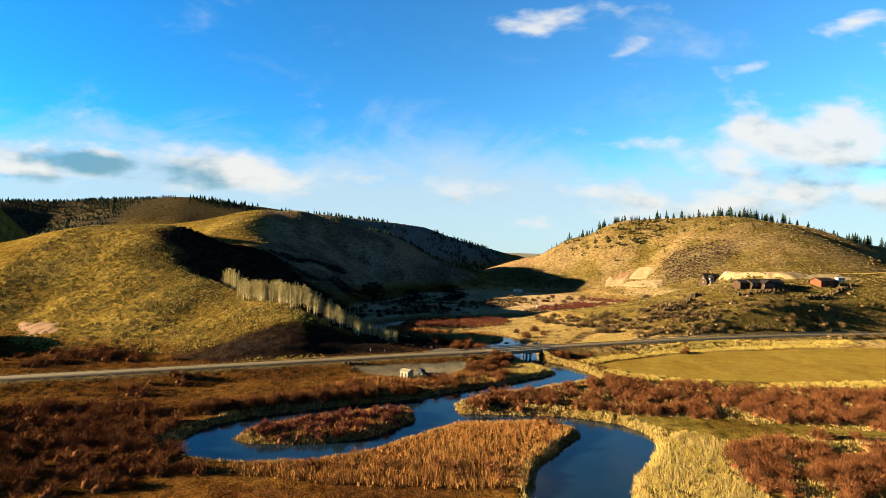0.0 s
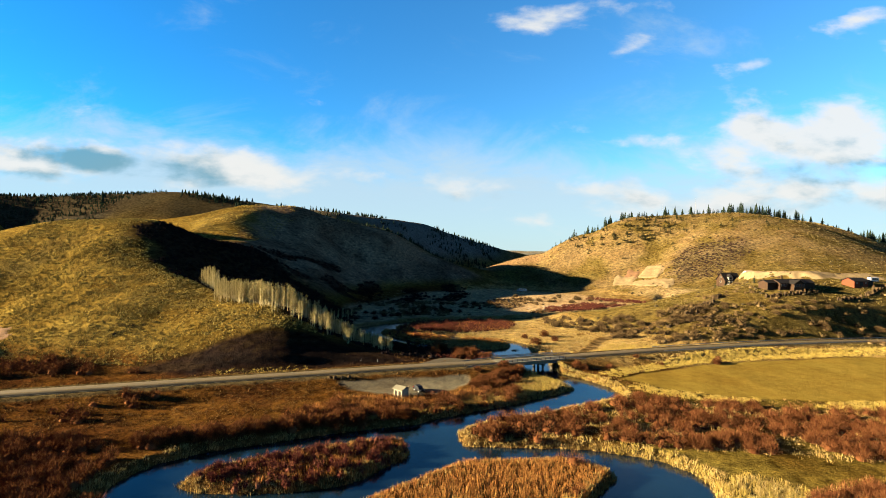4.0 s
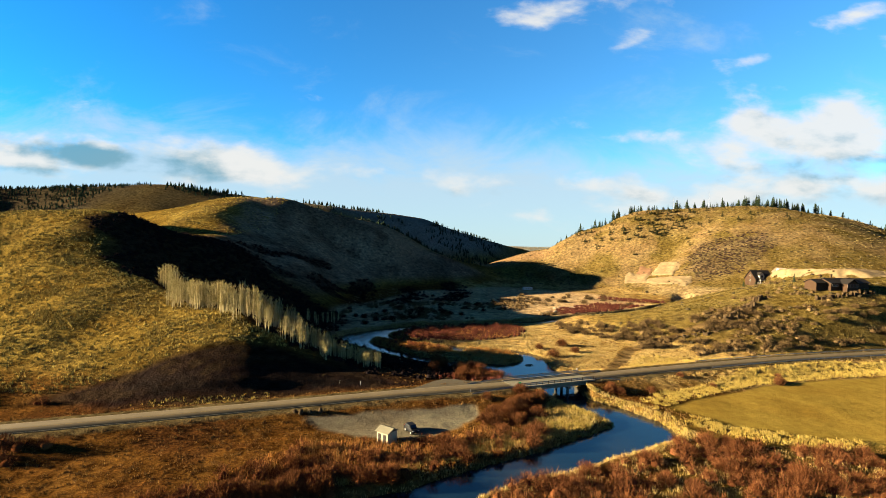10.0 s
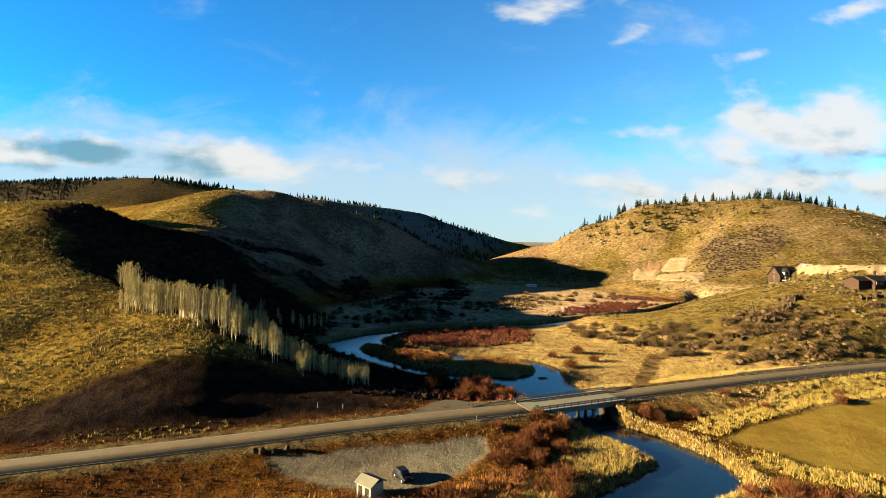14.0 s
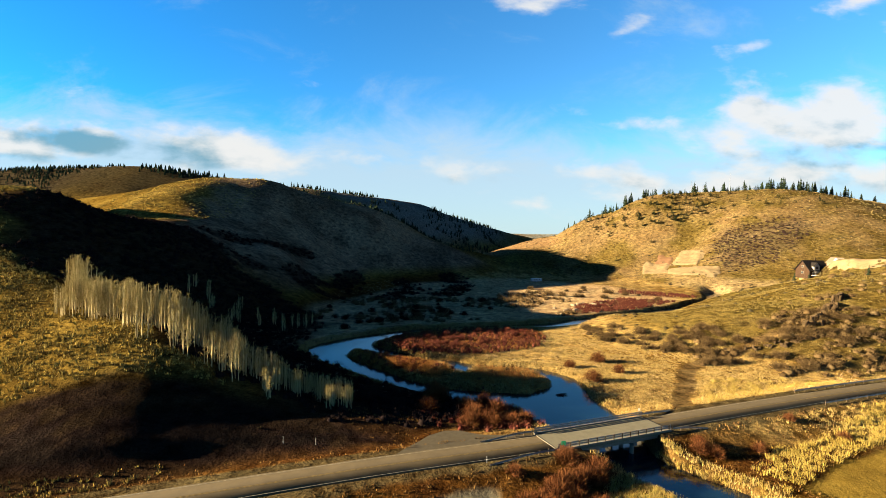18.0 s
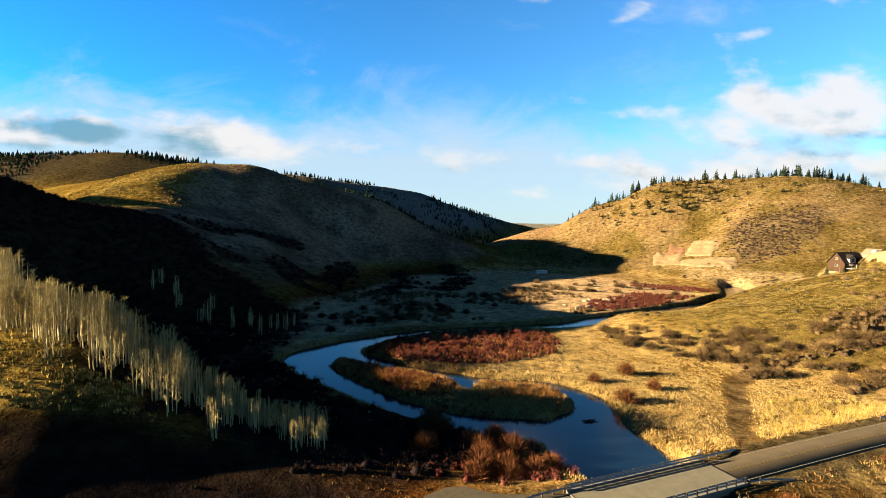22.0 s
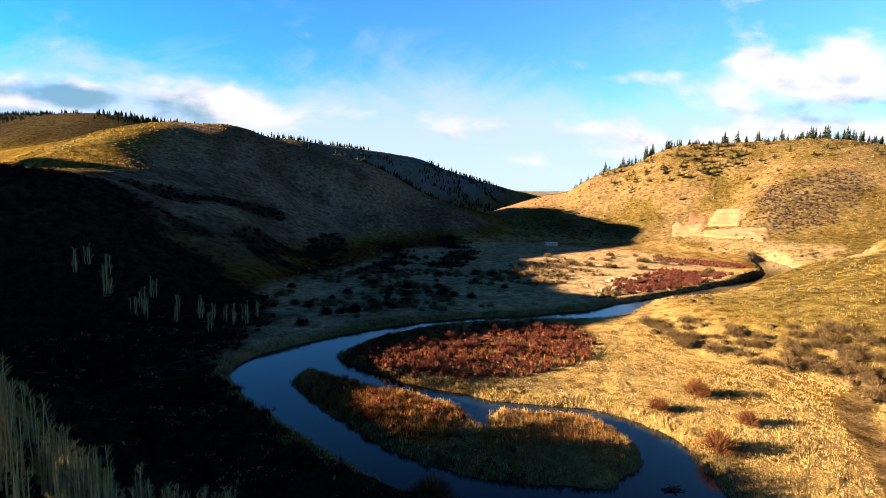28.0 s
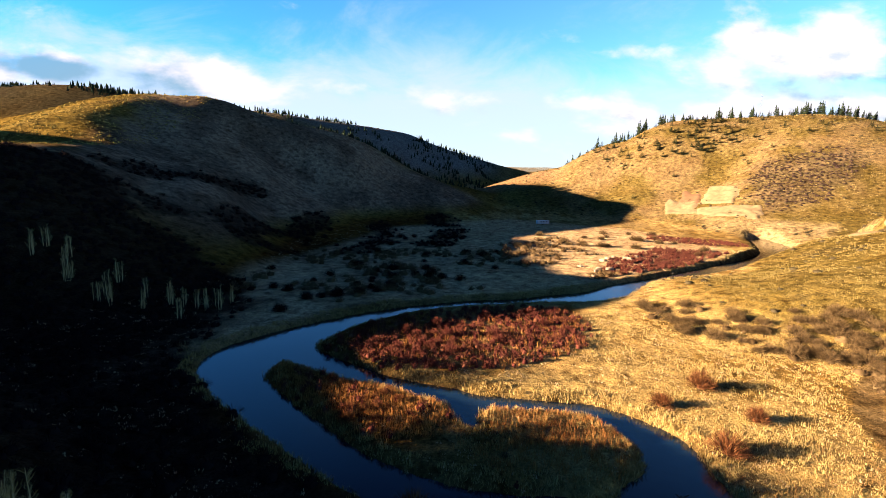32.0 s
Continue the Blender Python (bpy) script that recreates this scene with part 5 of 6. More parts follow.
CONIFERS = [conifer_mesh(10.0, 2.3 + 0.4 * (i % 3), 500 + i) for i in range(5)]
JUNIPERS = [conifer_mesh(3.4, 1.5 + 0.2 * i, 600 + i, 7, JUNIPER) for i in range(3)]
rng = np.random.default_rng(31)


def crest(xs):
    """Places on the east hill's back edge."""
    nodes = np.array(SPINES["east hill"][1])
    return np.interp(xs, nodes[:, 0], nodes[:, 1])


def pines(xs, dys, lo, hi, label, group):
    for x0, dy in zip(xs, dys):
        y0 = float(crest(np.array([x0]))[0]) + dy
        plant(CONIFERS[int(rng.integers(5))], ("conifer_tree", "crown"), (x0, y0, height(x0, y0)), rng.uniform(lo, hi), rng.uniform(0, 6.28), label, "tree", group)


pines(rng.uniform(158, 262, 110), rng.uniform(2, 40, 110), 0.9, 1.7, "dark green conifer on the shoulder of the hill", "conifers on the hill shoulder")
pines(rng.uniform(262, 380, 70), rng.uniform(0, 40, 70), 0.8, 1.5, "dark green conifer on the hill crest", "conifers on the hill crest")
pines(rng.uniform(370, 640, 190), rng.uniform(-22, 30, 190), 0.9, 1.7, "tall dark conifer in the row on the skyline", "conifers along the skyline")
for k in range(190):
    x0 = rng.uniform(165, 420)
    y0 = float(crest(np.array([x0]))[0]) - rng.uniform(8, 150) * rng.uniform(0.4, 1)
    if x0 > 300 and k % 3:
        continue
    plant(JUNIPERS[k % 3], ("juniper_tree", "crown"), (x0, y0, height(x0, y0)), rng.uniform(0.9, 1.7), rng.uniform(0, 6.28), "small dark round juniper on the dry slope", "tree", "junipers on the slope")
for k in range(44):
    x0, y0 = rng.normal(250, 20), rng.normal(640, 16)
    plant(JUNIPERS[k % 3], ("juniper_tree", "crown"), (x0, y0, height(x0, y0)), rng.uniform(0.9, 1.8), rng.uniform(0, 6.28), "dark juniper in a clump near the hill top", "tree", "junipers in the clump")
for x0, y0, s in ((-212, 808, 1.0), (-200, 796, 0.75), (-188, 800, 0.7), (-176, 806, 0.75), (-230, 700, 0.8), (196, 385, 0.55), (200, 379, 0.5), (214, 392, 0.55), (240, 398, 0.5), (190, 330, 0.5)):
    plant(CONIFERS[int(rng.integers(5))], ("conifer_tree", "crown"), (x0, y0, height(x0, y0)), s, rng.uniform(0, 6.28), "single dark green conifer standing on dry grass", "tree", "lone conifers")


# far woods on the shaded ridge
def far_woods(count, pick, lo, hi):
    x, y = pick(count)
    z, gap, rd, hill = relief(x, y)
    V, F, base = [], [], 0
    n = len(x)
    tall = rng.uniform(lo, hi, n)
    for tier in range(4):
        s = tier / 4
        for b in range(6):
            a = rng.uniform(-0.5, 0.5, n) + b * 1.047 + tier * 0.5
            r = tall * 0.23 * (1 - s * 0.8) * rng.uniform(0.7, 1.25, n)
            z0 = z + tall * (0.10 + 0.68 * s)
            top = np.stack([x, y, z0 + tall * 0.32], -1)
            p1 = np.stack([x + np.cos(a - 0.6) * r, y + np.sin(a - 0.6) * r, z0], -1)
            p2 = np.stack([x + np.cos(a + 0.6) * r, y + np.sin(a + 0.6) * r, z0 - tall * 0.05 * rng.uniform(0, 1, n)], -1)
            V.append(np.stack([top, p1, p2], axis=1).reshape(-1, 3))
            F.append(np.arange(n * 3).reshape(-1, 3) + base)
            base += n * 3
    return np.concatenate(V), np.concatenate(F)


def ridge_pick(n):
    nodes = np.array(SPINES["far ridge"][1])
    s = rng.uniform(0, len(nodes) - 1.001, n)
    i = s.astype(int)
    f = (s - i)[:, None]
    p = nodes[i, :2] * (1 - f) + nodes[i + 1, :2] * f
    d = nodes[i + 1, :2] - nodes[i, :2]
    d /= np.linalg.norm(d, axis=1)[:, None]
    off = -rng.uniform(-0.06, 1, n) ** 1.0 * 190
    x, y = p[:, 0] - d[:, 1] * off, p[:, 1] + d[:, 0] * off
    thin = fbm(x, y, 60, 3, 61)
    keep = (thin > 0.02) & ~((x > -470) & (x < -250) & (y < 790))
    return x[keep], y[keep]


def shoulder_pick(n):
    """The wooded north side of the dome and its long shoulder."""
    nodes = np.array(SPINES["dome"][1])[2:6]
    s = rng.uniform(0, len(nodes) - 1.001, n)
    i = s.astype(int)
    f = (s - i)[:, None]
    p = nodes[i, :2] * (1 - f) + nodes[i + 1, :2] * f
    return p[:, 0] + rng.uniform(-10, 25, n), p[:, 1] + rng.uniform(24, 90, n)


stuff("far_woods", "dark conifer woods on the shaded far ridge", "woods", NEEDLES, [far_woods(2400, ridge_pick, 4, 8), far_woods(900, shoulder_pick, 3.5, 8), far_woods(2600, lambda n: (rng.uniform(-760, -420, n), rng.uniform(540, 780, n)), 3, 6), far_woods(130, lambda n: (rng.normal(-330, 26, n), rng.normal(738, 14, n)), 4, 9)])


# ---- buildings, vehicles and other made things ----
CREAM = plain("cream painted block", (0.22, 0.185, 0.13), 0.8, grain=0.1, scale=1.5)
ROOF_TAN = plain("tan metal roof", (0.13, 0.095, 0.065), 0.6, grain=0.12)
ROOF_DARK = plain("dark shingle roof", (0.013, 0.011, 0.010), 0.85, grain=0.3, scale=2.5)
LOG_WALL = plain("dark stained log wall", (0.032, 0.018, 0.010), 0.8, grain=0.35, scale=2.0)
PALE_WALL = plain("pale stucco wall", (0.14, 0.10, 0.08), 0.85, grain=0.12, scale=1.0)
RED_WALL = plain("red barn boards", (0.11, 0.028, 0.013), 0.8, grain=0.2, scale=1.5)
WHITE_WALL = plain("white painted boards", (0.26, 0.24, 0.21), 0.7, grain=0.08)
STONE = plain("rough tan rock", (0.04, 0.026, 0.013), 0.95, grain=0.4, scale=0.8, bump=0.08)
CLAY = plain("pale clay cut", (0.15, 0.108, 0.056), 0.95, grain=0.3, scale=0.35, bump=0.3)
CAR_PAINT = plain("dark car paint", (0.006, 0.006, 0.007), 0.55, grain=0.1)
TYRE = plain("tyre rubber", (0.006, 0.006, 0.006), 0.85)
RIM = plain("alloy rim", (0.55, 0.55, 0.56), 0.35, 0.8)
VAN_WHITE = plain("white vehicle paint", (0.30, 0.30, 0.31), 0.35, grain=0.04)
TAIL_RED = plain("red lamp", (0.35, 0.01, 0.01), 0.3, grain=0.05)
DARK_DOOR = plain("dark door", (0.02, 0.016, 0.013), 0.6)


def glass_build(n, s):
    s.inputs["Base Color"].default_value = (0.02, 0.025, 0.03, 1)
    s.inputs["Roughness"].default_value = 0.08


GLASS = material("window glass", glass_build)


def empty(name, at, heading, label, category, group=""):
    e = tagged(new(name), label, category, group)
    e.location = at
    e.rotation_euler = (0, 0, radians(heading))
    return e


def walls_with_gable(w, d, h, rise, thick=0.25):
    """Four walls with gables at both ends of the long side x; the ridge runs along x."""
    bm = bmesh.new()
    prof = [(-d / 2, -1.5), (d / 2, -1.5), (d / 2, h), (0, h + rise), (-d / 2, h)]
    a = [bm.verts.new((-w / 2, y, z)) for y, z in prof]
    b = [bm.verts.new((w / 2, y, z)) for y, z in prof]
    bm.faces.new(a[::-1])
    bm.faces.new(b)
    for i in range(5):
        bm.faces.new((a[i], a[(i + 1) % 5], b[(i + 1) % 5], b[i]))
    return bm


def roof_slab(w, d, h, rise, side, over=0.6, thick=0.22):
    run = d / 2 + over
    slope = math.atan2(rise, d / 2)
    length = run / math.cos(slope)
    bm = boxed((w + 2 * over, length, thick), bevel=0.03)
    m = Matrix.Translation((0, side * run / 2, h + rise - (run / 2) * math.tan(slope) + thick * 0.6)) @ Matrix.Rotation(-side * slope, 4, "X")
    bmesh.ops.transform(bm, matrix=m, verts=bm.verts)
    return bm


def window(parent, at, w, h, face="y", frame_mat=None):
    size = (w, 0.10, h) if face == "y" else (0.10, w, h)
    pane = (w - 0.16, 0.14, h - 0.16) if face == "y" else (0.14, w - 0.16, h - 0.16)
    win = linked("window", boxed(size, at, bevel=0.01), frame_mat or WHITE_WALL, parent)
    linked("pane", boxed(pane, at), GLASS, win)
    return win


def house(name, at, heading, w, d, h, rise, wall, roof, label, category, windows=(), doors=(), chimney=None):
    top = empty(name, at, heading, label, category)
    linked("wall", walls_with_gable(w, d, h, rise), wall, top)
    for side in (-1, 1):
        linked("roof_slope", roof_slab(w, d, h, rise, side), roof, top)
    for p, ww, wh, face in windows:
        window(top, p, ww, wh, face)
    for p, ww, wh in doors:
        linked("door", boxed((ww, 0.12, wh), p, bevel=0.02), DARK_DOOR, top)
    if chimney:
        linked("chimney", boxed((0.8, 0.8, 1.8), chimney, bevel=0.04), STONE, top)
    return top


# vault toilet at the gravel pad
def toilet():
    top = empty("vault_toilet", (-10.2, 160.6, height(-10.2, 160.6)), -36, "cream vault toilet building with dark doorways on gravel", "toilet")
    w, d, h = 3.0, 2.8, 2.4
    bm = boxed((w, d, h + 0.6), (0, 0, h / 2 - 0.3), bevel=0.04)
    linked("wall", bm, CREAM, top)
    for side in (-1, 1):
        linked("roof_slope", roof_slab(w, d, h, 0.6, side, 0.32, 0.12), DECK, top)
    for x in (-0.7, 0.65):
        door = linked("door", boxed((0.75, 0.08, 1.95), (x, -d / 2 - 0.02, 1.0), bevel=0.01), DARK_DOOR, top)
        linked("handle", boxed((0.05, 0.06, 0.18), (x + 0.28, -d / 2 - 0.08, 1.0)), STEEL, door)
    linked("vent_screen", boxed((0.06, 0.9, 0.4), (-w / 2 - 0.03, 0.2, 1.8)), DARK_DOOR, top)
    linked("slab", boxed((3.4, 3.6, 0.24), (0, -0.2, -0.08), bevel=0.03), CONCRETE, top)
    return top


toilet()


def board_fence(x0, y0, x1, y1, n, label):
    a, b = Vector((x0, y0, 0)), Vector((x1, y1, 0))
    top = empty("board_fence", ((x0 + x1) / 2, (y0 + y1) / 2, 0), math.degrees(math.atan2(y1 - y0, x1 - x0)), label, "fence")
    l = (b - a).length
    zs = [height(*(a.lerp(b, i / n)).xy) for i in range(n + 1)]
    for i in range(n + 1):
        linked("post", boxed((0.16, 0.16, 1.5), (-l / 2 + l * i / n, 0, zs[i] + 0.5), bevel=0.02), OLD_WOOD, top)
    for i in range(n):
        for k in range(3):
            linked("rail", boxed((l / n + 0.05, 0.06, 0.16), (-l / 2 + l * (i + 0.5) / n, -0.1, (zs[i] + zs[i + 1]) / 2 + 0.35 + 0.33 * k), bevel=0.01), OLD_WOOD, top)
    return top


board_fence(-7.6, 160.2, -1.2, 162.0, 3, "low dark wooden fence beside the vault toilet")


def vehicle(at, heading, paint, label, long=4.7, wide=1.9, tall=1.75):
    top = empty("car", at, heading, label, "car")
    bm = bmesh.new()
    prof = [(-0.50, 0.35), (-0.50, 0.95), (-0.44, 1.02), (-0.33, tall), (0.12, tall), (0.26, 1.08), (0.47, 0.95), (0.50, 0.70), (0.50, 0.35)]
    rows = []
    for s, inset in ((-1, 0.06), (-1, 0), (1, 0), (1, 0.06)):
        rows.append([bm.verts.new((x * long, s * (wide / 2 - (0.16 if z > 1.05 else inset)), z)) for x, z in prof])
    for r0, r1 in zip(rows, rows[1:]):
        for i in range(len(prof)):
            j = (i + 1) % len(prof)
            bm.faces.new((r0[i], r0[j], r1[j], r1[i]))
    bm.faces.new(rows[0][::-1])
    bm.faces.new(rows[-1])
    bmesh.ops.recalc_face_normals(bm, faces=bm.faces)
    body = linked("body", bm, paint, top)
    linked("windscreen", boxed((0.05, wide * 0.72, 0.62), (0.20 * long, 0, 1.40), Euler((0, radians(-42), 0)).to_matrix()), GLASS, top)
    for s in (-1, 1):
        linked("side_window", boxed((long * 0.36, 0.04, 0.42), (-0.10 * long, s * (wide / 2 - 0.14), 1.36)), GLASS, top)
        linked("headlight", boxed((0.10, 0.36, 0.18), (0.49 * long, s * wide * 0.36, 0.80), bevel=0.03), VAN_WHITE, top)
        linked("tail_light", boxed((0.08, 0.22, 0.30), (-0.50 * long, s * wide * 0.40, 0.92), bevel=0.02), TAIL_RED, top)
        for x in (-0.31, 0.31):
            wheel = linked("tyre", rod(bmesh.new(), (x * long, s * (wide / 2 - 0.22), 0.36), (x * long, s * (wide / 2 + 0.01), 0.36), 0.36, 0.36, 18), TYRE, top)
            linked("rim", rod(bmesh.new(), (x * long, s * (wide / 2 - 0.02), 0.36), (x * long, s * (wide / 2 + 0.03), 0.36), 0.22, 0.20, 12), RIM, wheel)
    linked("bumper", boxed((0.16, wide * 0.96, 0.22), (0.50 * long, 0, 0.48), bevel=0.04), TYRE, top)
    linked("bumper", boxed((0.16, wide * 0.96, 0.22), (-0.50 * long, 0, 0.48), bevel=0.04), TYRE, top)
    return top


vehicle((-5.6, 166.2, height(-5.6, 166.2)), -58, CAR_PAINT, "dark four-wheel-drive car parked on the gravel pad", 3.9, 1.75, 1.65)

# boulders that close the old track on the pad's west end
def boulder(at, size, seed, label, group, mat=None, flat=1.0):
    rng = np.random.default_rng(seed)
    bm = bmesh.new()
    bmesh.ops.create_icosphere(bm, subdivisions=2, radius=1.0)
    for v in bm.verts:
        k = 1 + 0.28 * noise.noise(v.co * 1.3 + Vector((seed, 0, 0))) + rng.normal(0, 0.05)
        v.co = Vector((v.co.x * size[0], v.co.y * size[1], v.co.z * size[2] * flat)) * k
    ob = linked("boulder", bm, mat or STONE)
    ob.location = (at[0], at[1], at[2] + size[2] * 0.35)
    ob.rotation_euler = (0, 0, rng.uniform(0, 6))
    return tagged(ob, label, "boulder", group)


for i, (x, y) in enumerate(((-32, 171.2), (-30.6, 171.0), (-28.8, 171.6), (-26.6, 172.4))):
    boulder((x, y, height(x, y)), (0.55 + 0.2 * (i % 3), 0.5, 0.5 + 0.25 * (i % 2)), 40 + i, "pale boulder at the edge of the gravel pad", "boulders at the pad")
PALE_STONE = plain("pale limestone boulder", (0.20, 0.155, 0.105), 0.95, grain=0.25, scale=0.8, bump=0.08)
for i, (x, y) in enumerate(((60, 370), (77, 387), (85, 386), (92, 394), (59, 351), (69, 363), (81, 391), (73, 382), (64, 361), (66, 366))):
    boulder((x, y, height(x, y)), (1.1 + 0.6 * (i % 3), 1.0 + 0.3 * (i % 2), 0.6 + 0.25 * (i % 3)), 60 + i, "pale boulder among the red willows", "boulders on the far meadow", PALE_STONE)
SNAG = plain("wet dark driftwood", (0.03, 0.026, 0.022), 0.5, grain=0.3)


def snag(x, y):
    """A half-sunk raft of driftwood in the pond."""
    top = empty("driftwood", (x, y, 0), 10, "dark half-sunk driftwood lying in the calm pond", "driftwood")
    rng = np.random.default_rng(71)
    for i in range(9):
        a = rng.uniform(-0.5, 0.5) + (1.3 if i % 4 == 0 else 0)
        l = rng.uniform(0.6, 1.4)
        c = Vector((rng.uniform(-0.7, 0.7), rng.uniform(-0.4, 0.4), 0.08 + 0.03 * i))
        d = Vector((math.cos(a), math.sin(a), rng.uniform(-0.05, 0.12))) * l
        linked("branch", rod(bmesh.new(), c - d, c + d, 0.11, 0.06, 7), SNAG, top)
    return top


snag(30.9, 233.2)

# the houses on the bench
def on(x, y, dz=0.0):
    return (x, y, height(x, y) + dz)


chalet = house("chalet", on(205, 384, 0.3), 8, 12.0, 9.0, 3.2, 5.0, LOG_WALL, ROOF_DARK, "dark-roofed chalet with a white dormer on the bench", "house",
               windows=[((-3.5, -4.55, 1.6), 1.4, 1.3, "y"), ((3.4, -4.55, 1.6), 1.6, 1.3, "y"), ((-6.05, 0, 1.7), 1.4, 1.3, "x"), ((-6.05, 0, 5.0), 1.2, 1.2, "x"), ((6.05, 1.5, 1.6), 1.2, 1.2, "x")],
               doors=[((0.2, -4.56, 1.05), 1.0, 2.1)], chimney=(2.5, 1.0, 8.4))
dormer = linked("dormer", walls_with_gable(3.2, 3.4, 2.2, 1.8), WHITE_WALL, chalet)
dormer.location, dormer.rotation_euler = (-1.8, -3.2, 3.2), (0, 0, radians(90))
window(dormer, (-1.65, 0, 1.3), 1.4, 1.4, "x", LOG_WALL)
for s in (-1, 1):
    ob = linked("dormer_roof", roof_slab(3.2, 3.4, 2.2, 1.8, s, 0.35, 0.15), ROOF_DARK, dormer)
linked("porch_deck", boxed((8.0, 3.0, 0.3), (-1.0, -6.0, 0.4), bevel=0.03), WHITE_WALL, chalet)
for x in (-4.8, -2.2, 0.4, 2.8):
    linked("porch_post", boxed((0.2, 0.2, 2.6), (x, -7.3, 1.6), bevel=0.02), WHITE_WALL, chalet)
linked("porch_roof", boxed((8.4, 3.2, 0.18), (-1.0, -5.9, 3.0), Euler((radians(-8), 0, 0)).to_matrix(), 0.02), ROOF_DARK, chalet)
house("garage", on(222, 388, 0.1), 100, 7.0, 6.5, 2.8, 2.6, PALE_WALL, ROOF_TAN, "pale pink garage with a tan roof beside the chalet", "garage",
      windows=[((-2.2, -3.3, 1.6), 1.1, 1.0, "y")], doors=[((1.2, -3.3, 1.15), 2.6, 2.3)])
house("shed", on(231, 393, 0.1), 10, 8.0, 5.0, 2.2, 1.6, LOG_WALL, ROOF_DARK, "low dark wooden shed beside the garage", "shed", doors=[((0, -2.54, 1.0), 1.6, 2.0)])
lodge = house("lodge", on(187, 297, 0.2), 12, 16.0, 8.0, 2.3, 1.9, LOG_WALL, ROOF_DARK, "long dark log lodge with a gabled porch on the bench", "house",
              windows=[((x, -4.05, 1.3), 1.5, 1.2, "y") for x in (-6.8, -4.6, 4.8, 6.8)] + [((-8.05, 0, 1.3), 1.6, 1.2, "x")], doors=[((0, -4.06, 1.05), 1.4, 2.1)], chimney=(-2.5, 0.8, 5.4))
porch = linked("porch", walls_with_gable(4.5, 6.0, 2.3, 1.8), LOG_WALL, lodge)
porch.location, porch.rotation_euler = (0.8, -4.6, 0), (0, 0, radians(90))
for s in (-1, 1):
    linked("porch_roof", roof_slab(4.5, 6.0, 2.3, 1.8, s, 0.6, 0.2), ROOF_DARK, porch)
for y in (-2.4, -0.8, 0.8, 2.4):
    window(porch, (-2.28, y, 1.3), 1.2, 1.8, "x", PALE_WALL)
wing = linked("wing", walls_with_gable(8.0, 7.0, 2.5, 1.7), LOG_WALL, lodge)
wing.location = (12.0, 1.2, 0)
for s in (-1, 1):
    linked("wing_roof", roof_slab(8.0, 7.0, 2.5, 1.7, s, 0.5, 0.2), ROOF_DARK, wing)
wing2 = linked("wing", walls_with_gable(6.0, 6.0, 2.3, 1.4), LOG_WALL, lodge)
wing2.location = (-11.0, 1.0, 0)
for s in (-1, 1):
    linked("wing_roof", roof_slab(6.0, 6.0, 2.3, 1.4, s, 0.5, 0.2), ROOF_DARK, wing2)
barn = house("barn", on(234, 309, 0.2), 14, 10.0, 7.0, 2.5, 1.7, RED_WALL, ROOF_DARK, "red barn with a dark roof on the bench", "barn",
             windows=[((-3.2, -3.56, 1.5), 0.9, 0.8, "y"), ((3.4, -3.56, 1.5), 0.9, 0.8, "y")], doors=[((0, -3.56, 1.15), 2.4, 2.3)])
lean = linked("lean_to", walls_with_gable(6.0, 5.0, 2.0, 1.2), LOG_WALL, barn)
lean.location = (8.6, 1.0, 0)
for s in (-1, 1):
    linked("lean_to_roof", roof_slab(6.0, 5.0, 2.0, 1.2, s, 0.4, 0.18), ROOF_DARK, lean)


def trailer(at, heading, long, label):
    top = empty("trailer", at, heading, label, "trailer")
    linked("body", boxed((long, 2.4, 2.3), (0, 0, 1.75), bevel=0.12), VAN_WHITE, top)
    for x in (-long * 0.22, 0.0, long * 0.25):
        window(top, (x, -1.21, 2.0), 1.0, 0.7, "y", DARK_DOOR)
    for x in (-0.5, 0.5):
        for s in (-1, 1):
            wheel = linked("tyre", rod(bmesh.new(), (x, s * 0.95, 0.38), (x, s * 1.22, 0.38), 0.38, 0.38, 14), TYRE, top)
            linked("rim", rod(bmesh.new(), (x, s * 1.2, 0.38), (x, s * 1.25, 0.38), 0.2, 0.2, 10), RIM, wheel)
    linked("hitch", boxed((1.2, 0.12, 0.12), (long / 2 + 0.6, 0, 0.55)), STEEL, top)
    return top


trailer(on(252, 318), 5, 5.0, "small white trailer beside the red barn")
trailer(on(77, 512), 20, 9.0, "long white trailer parked in the shaded valley")
vehicle(on(214, 377), 5, VAN_WHITE, "white car parked below the chalet")
vehicle(on(228, 381), -10, VAN_WHITE, "white pickup parked by the garage", 5.2, 1.9, 1.8)


def pole(at, tall, label, arms=1):
    top = empty("utility_pole", at, 20, label, "pole")
    linked("pole", rod(bmesh.new(), (0, 0, -0.5), (0, 0, tall), 0.15, 0.10, 8), OLD_WOOD, top)
    for i in range(arms):
        linked("crossarm", boxed((2.2, 0.1, 0.12), (0, 0.12, tall - 0.5 - i * 0.9)), OLD_WOOD, top)
    return top


pole(on(192, 372), 8.0, "wooden utility pole beside the chalet")
pole(on(330, 470), 8.0, "wooden utility pole on the slope above the lodge")


def mast(at, tall, label):
    top = empty("radio_mast", at, 0, label, "mast")
    linked("shaft", rod(bmesh.new(), (0, 0, -0.5), (0, 0, tall), 0.16, 0.05, 6), STEEL, top)
    for k in (0.55, 0.75, 0.92):
        linked("antenna", boxed((1.6, 0.08, 0.08), (0, 0, tall * k)), STEEL, top)
    return top


mast(on(294, 702), 15.0, "thin steel radio mast on the hill top")
mast(on(335, 694), 22.0, "tall thin radio mast among the conifers")
mast(on(308, 700), 9.0, "short steel radio mast on the hill top")


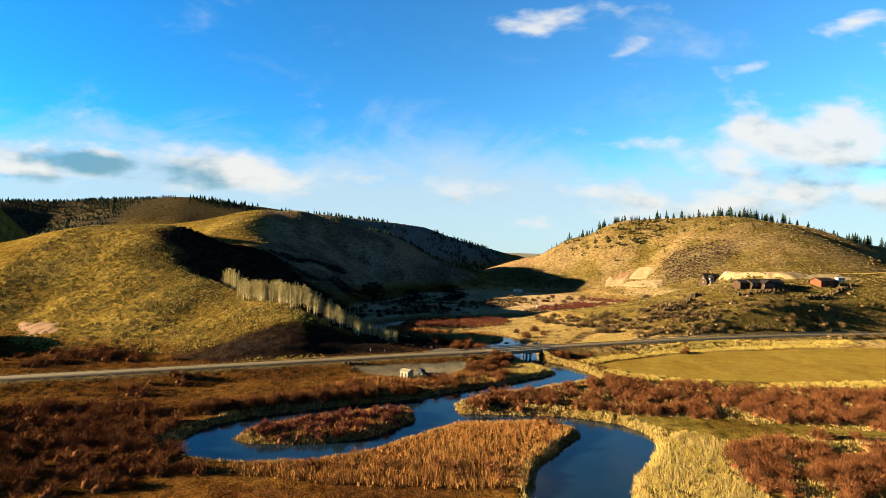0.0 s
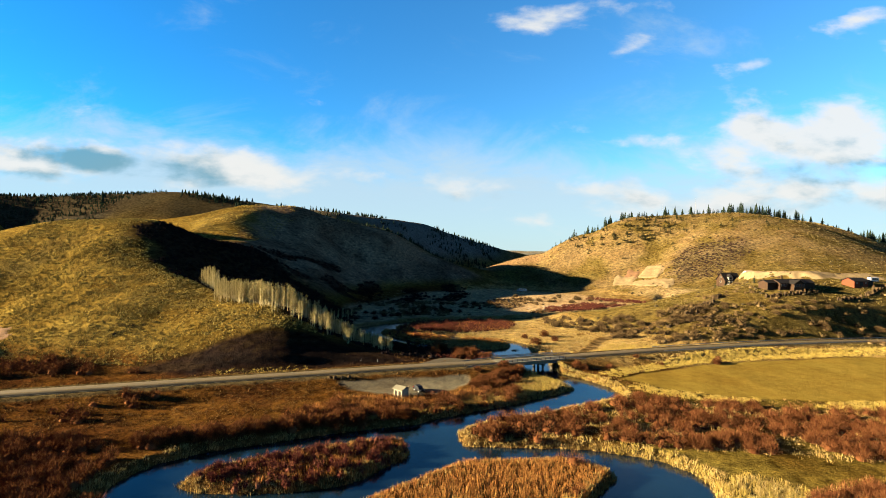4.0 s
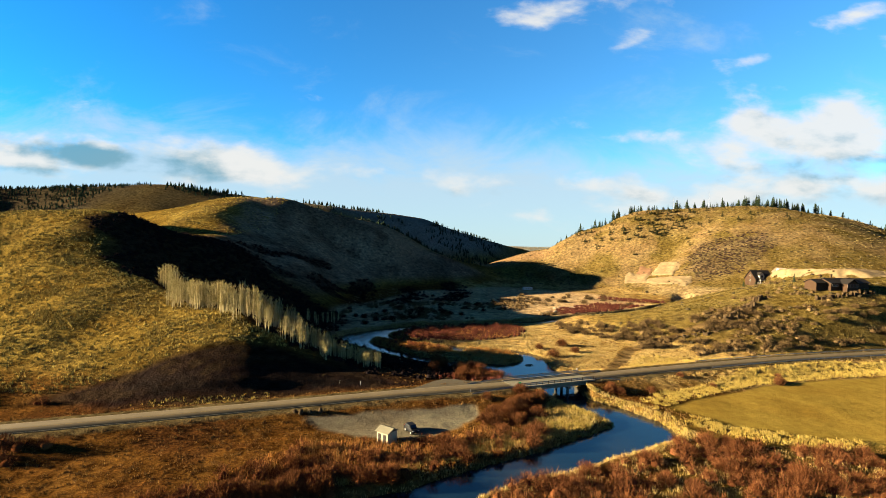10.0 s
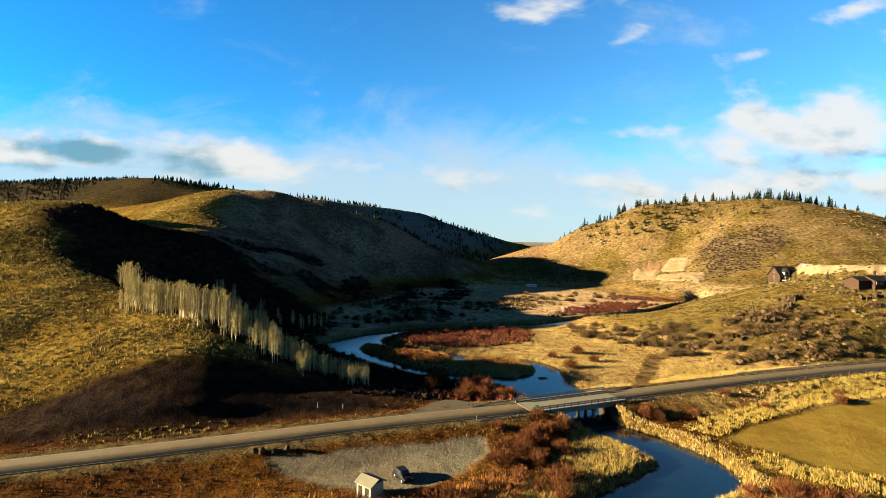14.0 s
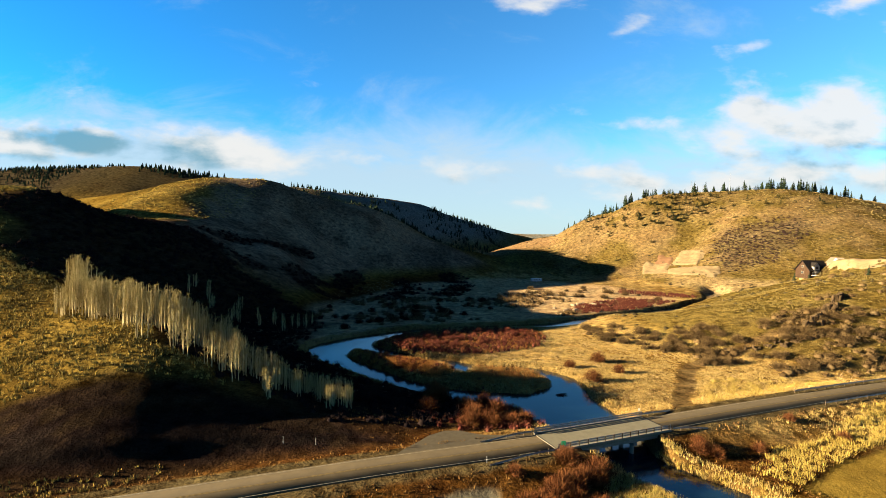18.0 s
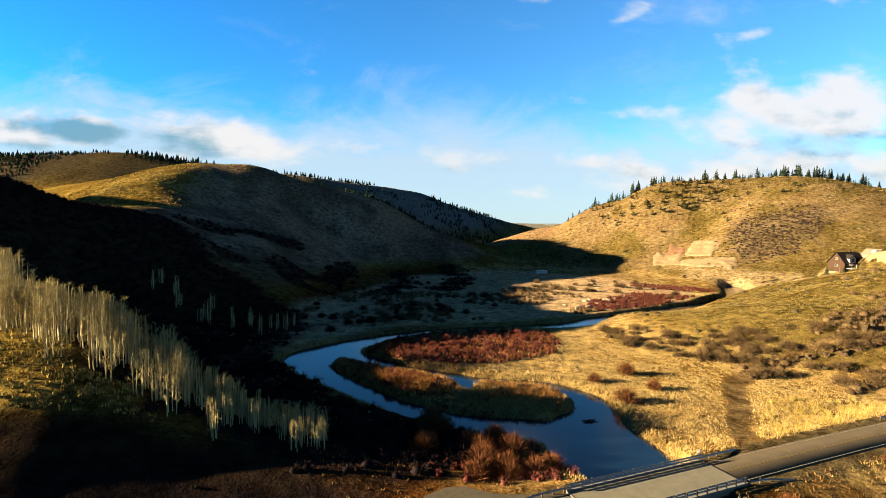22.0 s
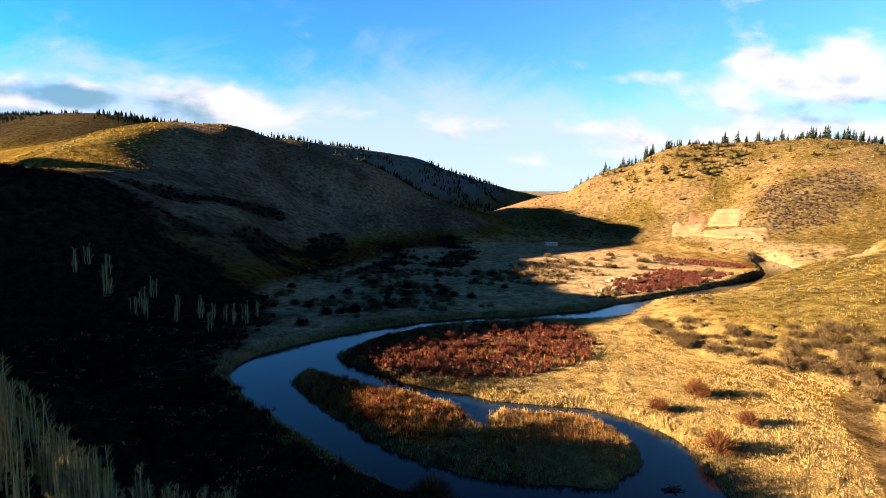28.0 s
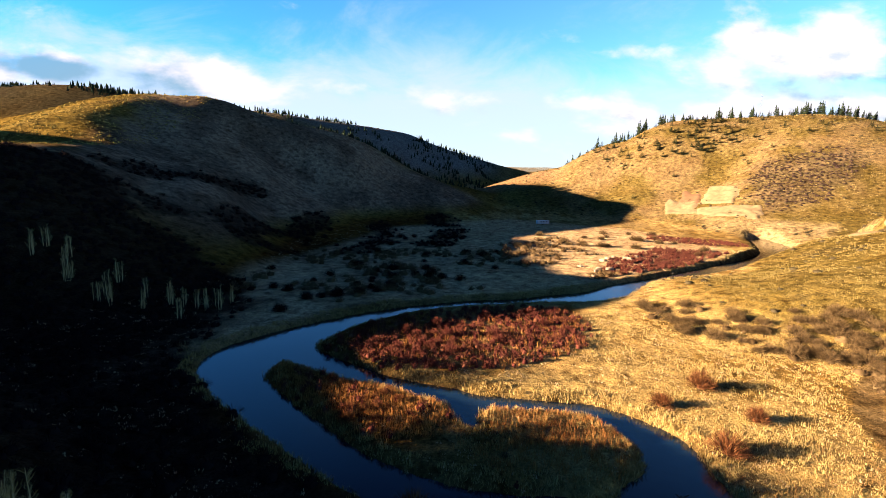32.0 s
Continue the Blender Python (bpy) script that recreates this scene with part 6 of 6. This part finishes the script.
# pale cuts in the clay, draped over the slope
def clay_cut(poly, label, lift=0.5, rough=1.0, mat=None, cell=1.2):
    ring = np.array(poly, float)
    xs = np.arange(ring[:, 0].min() - 2, ring[:, 0].max() + 2, cell)
    ys = np.arange(ring[:, 1].min() - 2, ring[:, 1].max() + 2, cell)
    X, Y = np.meshgrid(xs, ys)
    d = inside(poly, X, Y) + 3.6 * fbm(X, Y, 7, 4, 81)
    Z = heights(X, Y) + np.clip(d * 0.5, -1.0, 1) * lift + rough * (0.5 * fbm(X, Y, 5, 3, 82) + 0.05 * np.sin(X * 1.1 + 2 * fbm(X, Y, 9, 2, 83))) * np.clip(d, 0, 1)
    i = np.arange(X.size).reshape(X.shape)
    q = np.stack([i[:-1, :-1], i[:-1, 1:], i[1:, 1:], i[1:, :-1]], axis=-1).reshape(-1, 4)
    keep = (d.ravel()[q] > -1.6).all(axis=1)
    used, inv = np.unique(q[keep], return_inverse=True)
    v = np.stack([X.ravel(), Y.ravel(), Z.ravel()], -1)[used]
    return tagged(linked("clay_bank", array_mesh("clay_bank", v, inv.reshape(-1, 4)), mat or CLAY), label, "clay bank", kind="structure")


CLAY_RED = plain("red-brown clay", (0.12, 0.066, 0.034), 0.95, grain=0.25, scale=0.4, bump=0.2)
clay_cut([(216, 410), (206, 366), (218, 331), (262, 327), (275, 333), (262, 341), (228, 343), (216, 368), (226, 408)], "pale yellow clay bank cut behind the houses", 0.5, 1.2)
clay_cut([(178, 548), (183, 563), (190, 568), (203, 555), (193, 532)], "pale clay bluff at the foot of the hill", 0.7, 1.5)
clay_cut([(191, 530), (199, 542), (212, 528), (224, 513), (219, 499), (211, 494)], "long pale clay bluff at the foot of the hill", 0.7, 1.5)
clay_cut([(203, 549), (214, 564), (223, 574), (233, 556), (226, 536), (215, 530)], "pale clay scar on the slope", 0.7, 1.3)
clay_cut([(195, 563), (204, 575), (214, 565), (203, 551)], "red-brown clay scar on the slope", 0.6, 0.8, CLAY_RED)
clay_cut([(174, 376), (181, 391), (191, 385), (183, 371)], "pale clay bank below the chalet", 0.5, 1.0)
clay_cut([(-188, 224), (-166, 216), (-155, 203), (-170, 206)], "pale eroded scar at the foot of the grassy hill", 0.5, 1.2, CLAY_RED)


def outcrop(line, count, lo, hi, seed, label):
    """A broken ledge of upright rock columns on the slope."""
    rng = np.random.default_rng(seed)
    p = smooth_line(line, 1.0)
    mid = p[len(p) // 2]
    top = empty("rock_outcrop", (mid[0], mid[1], height(mid[0], mid[1])), 0, label, "rock outcrop")
    for i in range(count):
        q = p[int(rng.integers(len(p)))] + rng.normal(0, 0.7, 2)
        h = rng.uniform(lo, hi)
        bm = boxed((rng.uniform(0.5, 1.3), rng.uniform(0.5, 1.1), h + 1.2), (0, 0, h / 2 - 0.6), bevel=0.12)
        for v in bm.verts:
            v.co.x += rng.normal(0, 0.12)
            v.co.y += rng.normal(0, 0.12)
            v.co.z += rng.normal(0, 0.15) if v.co.z > 0 else 0
        m = Matrix.Translation((q[0] - mid[0], q[1] - mid[1], height(q[0], q[1]) - height(mid[0], mid[1]))) @ Matrix.Rotation(rng.uniform(0, 3), 4, "Z") @ Matrix.Rotation(rng.normal(0, 0.1), 4, "X")
        bmesh.ops.transform(bm, matrix=m, verts=bm.verts)
        linked("rock", bm, STONE, top)
    return top


outcrop([(121, 273), (130, 279), (140, 287), (150, 295)], 70, 0.8, 2.3, 91, "broken ledge of dark upright rocks on the bench")
outcrop([(205, 283), (222, 290), (240, 301), (256, 311)], 60, 0.7, 1.8, 92, "row of weathered rock columns on the slope")
outcrop([(168, 284), (178, 285), (190, 288), (200, 292)], 50, 0.6, 1.6, 93, "row of tan rock columns below the lodge")
outcrop([(92, 270), (104, 268), (118, 268), (130, 270)], 36, 0.4, 1.0, 94, "low broken rock ledge at the foot of the bench")
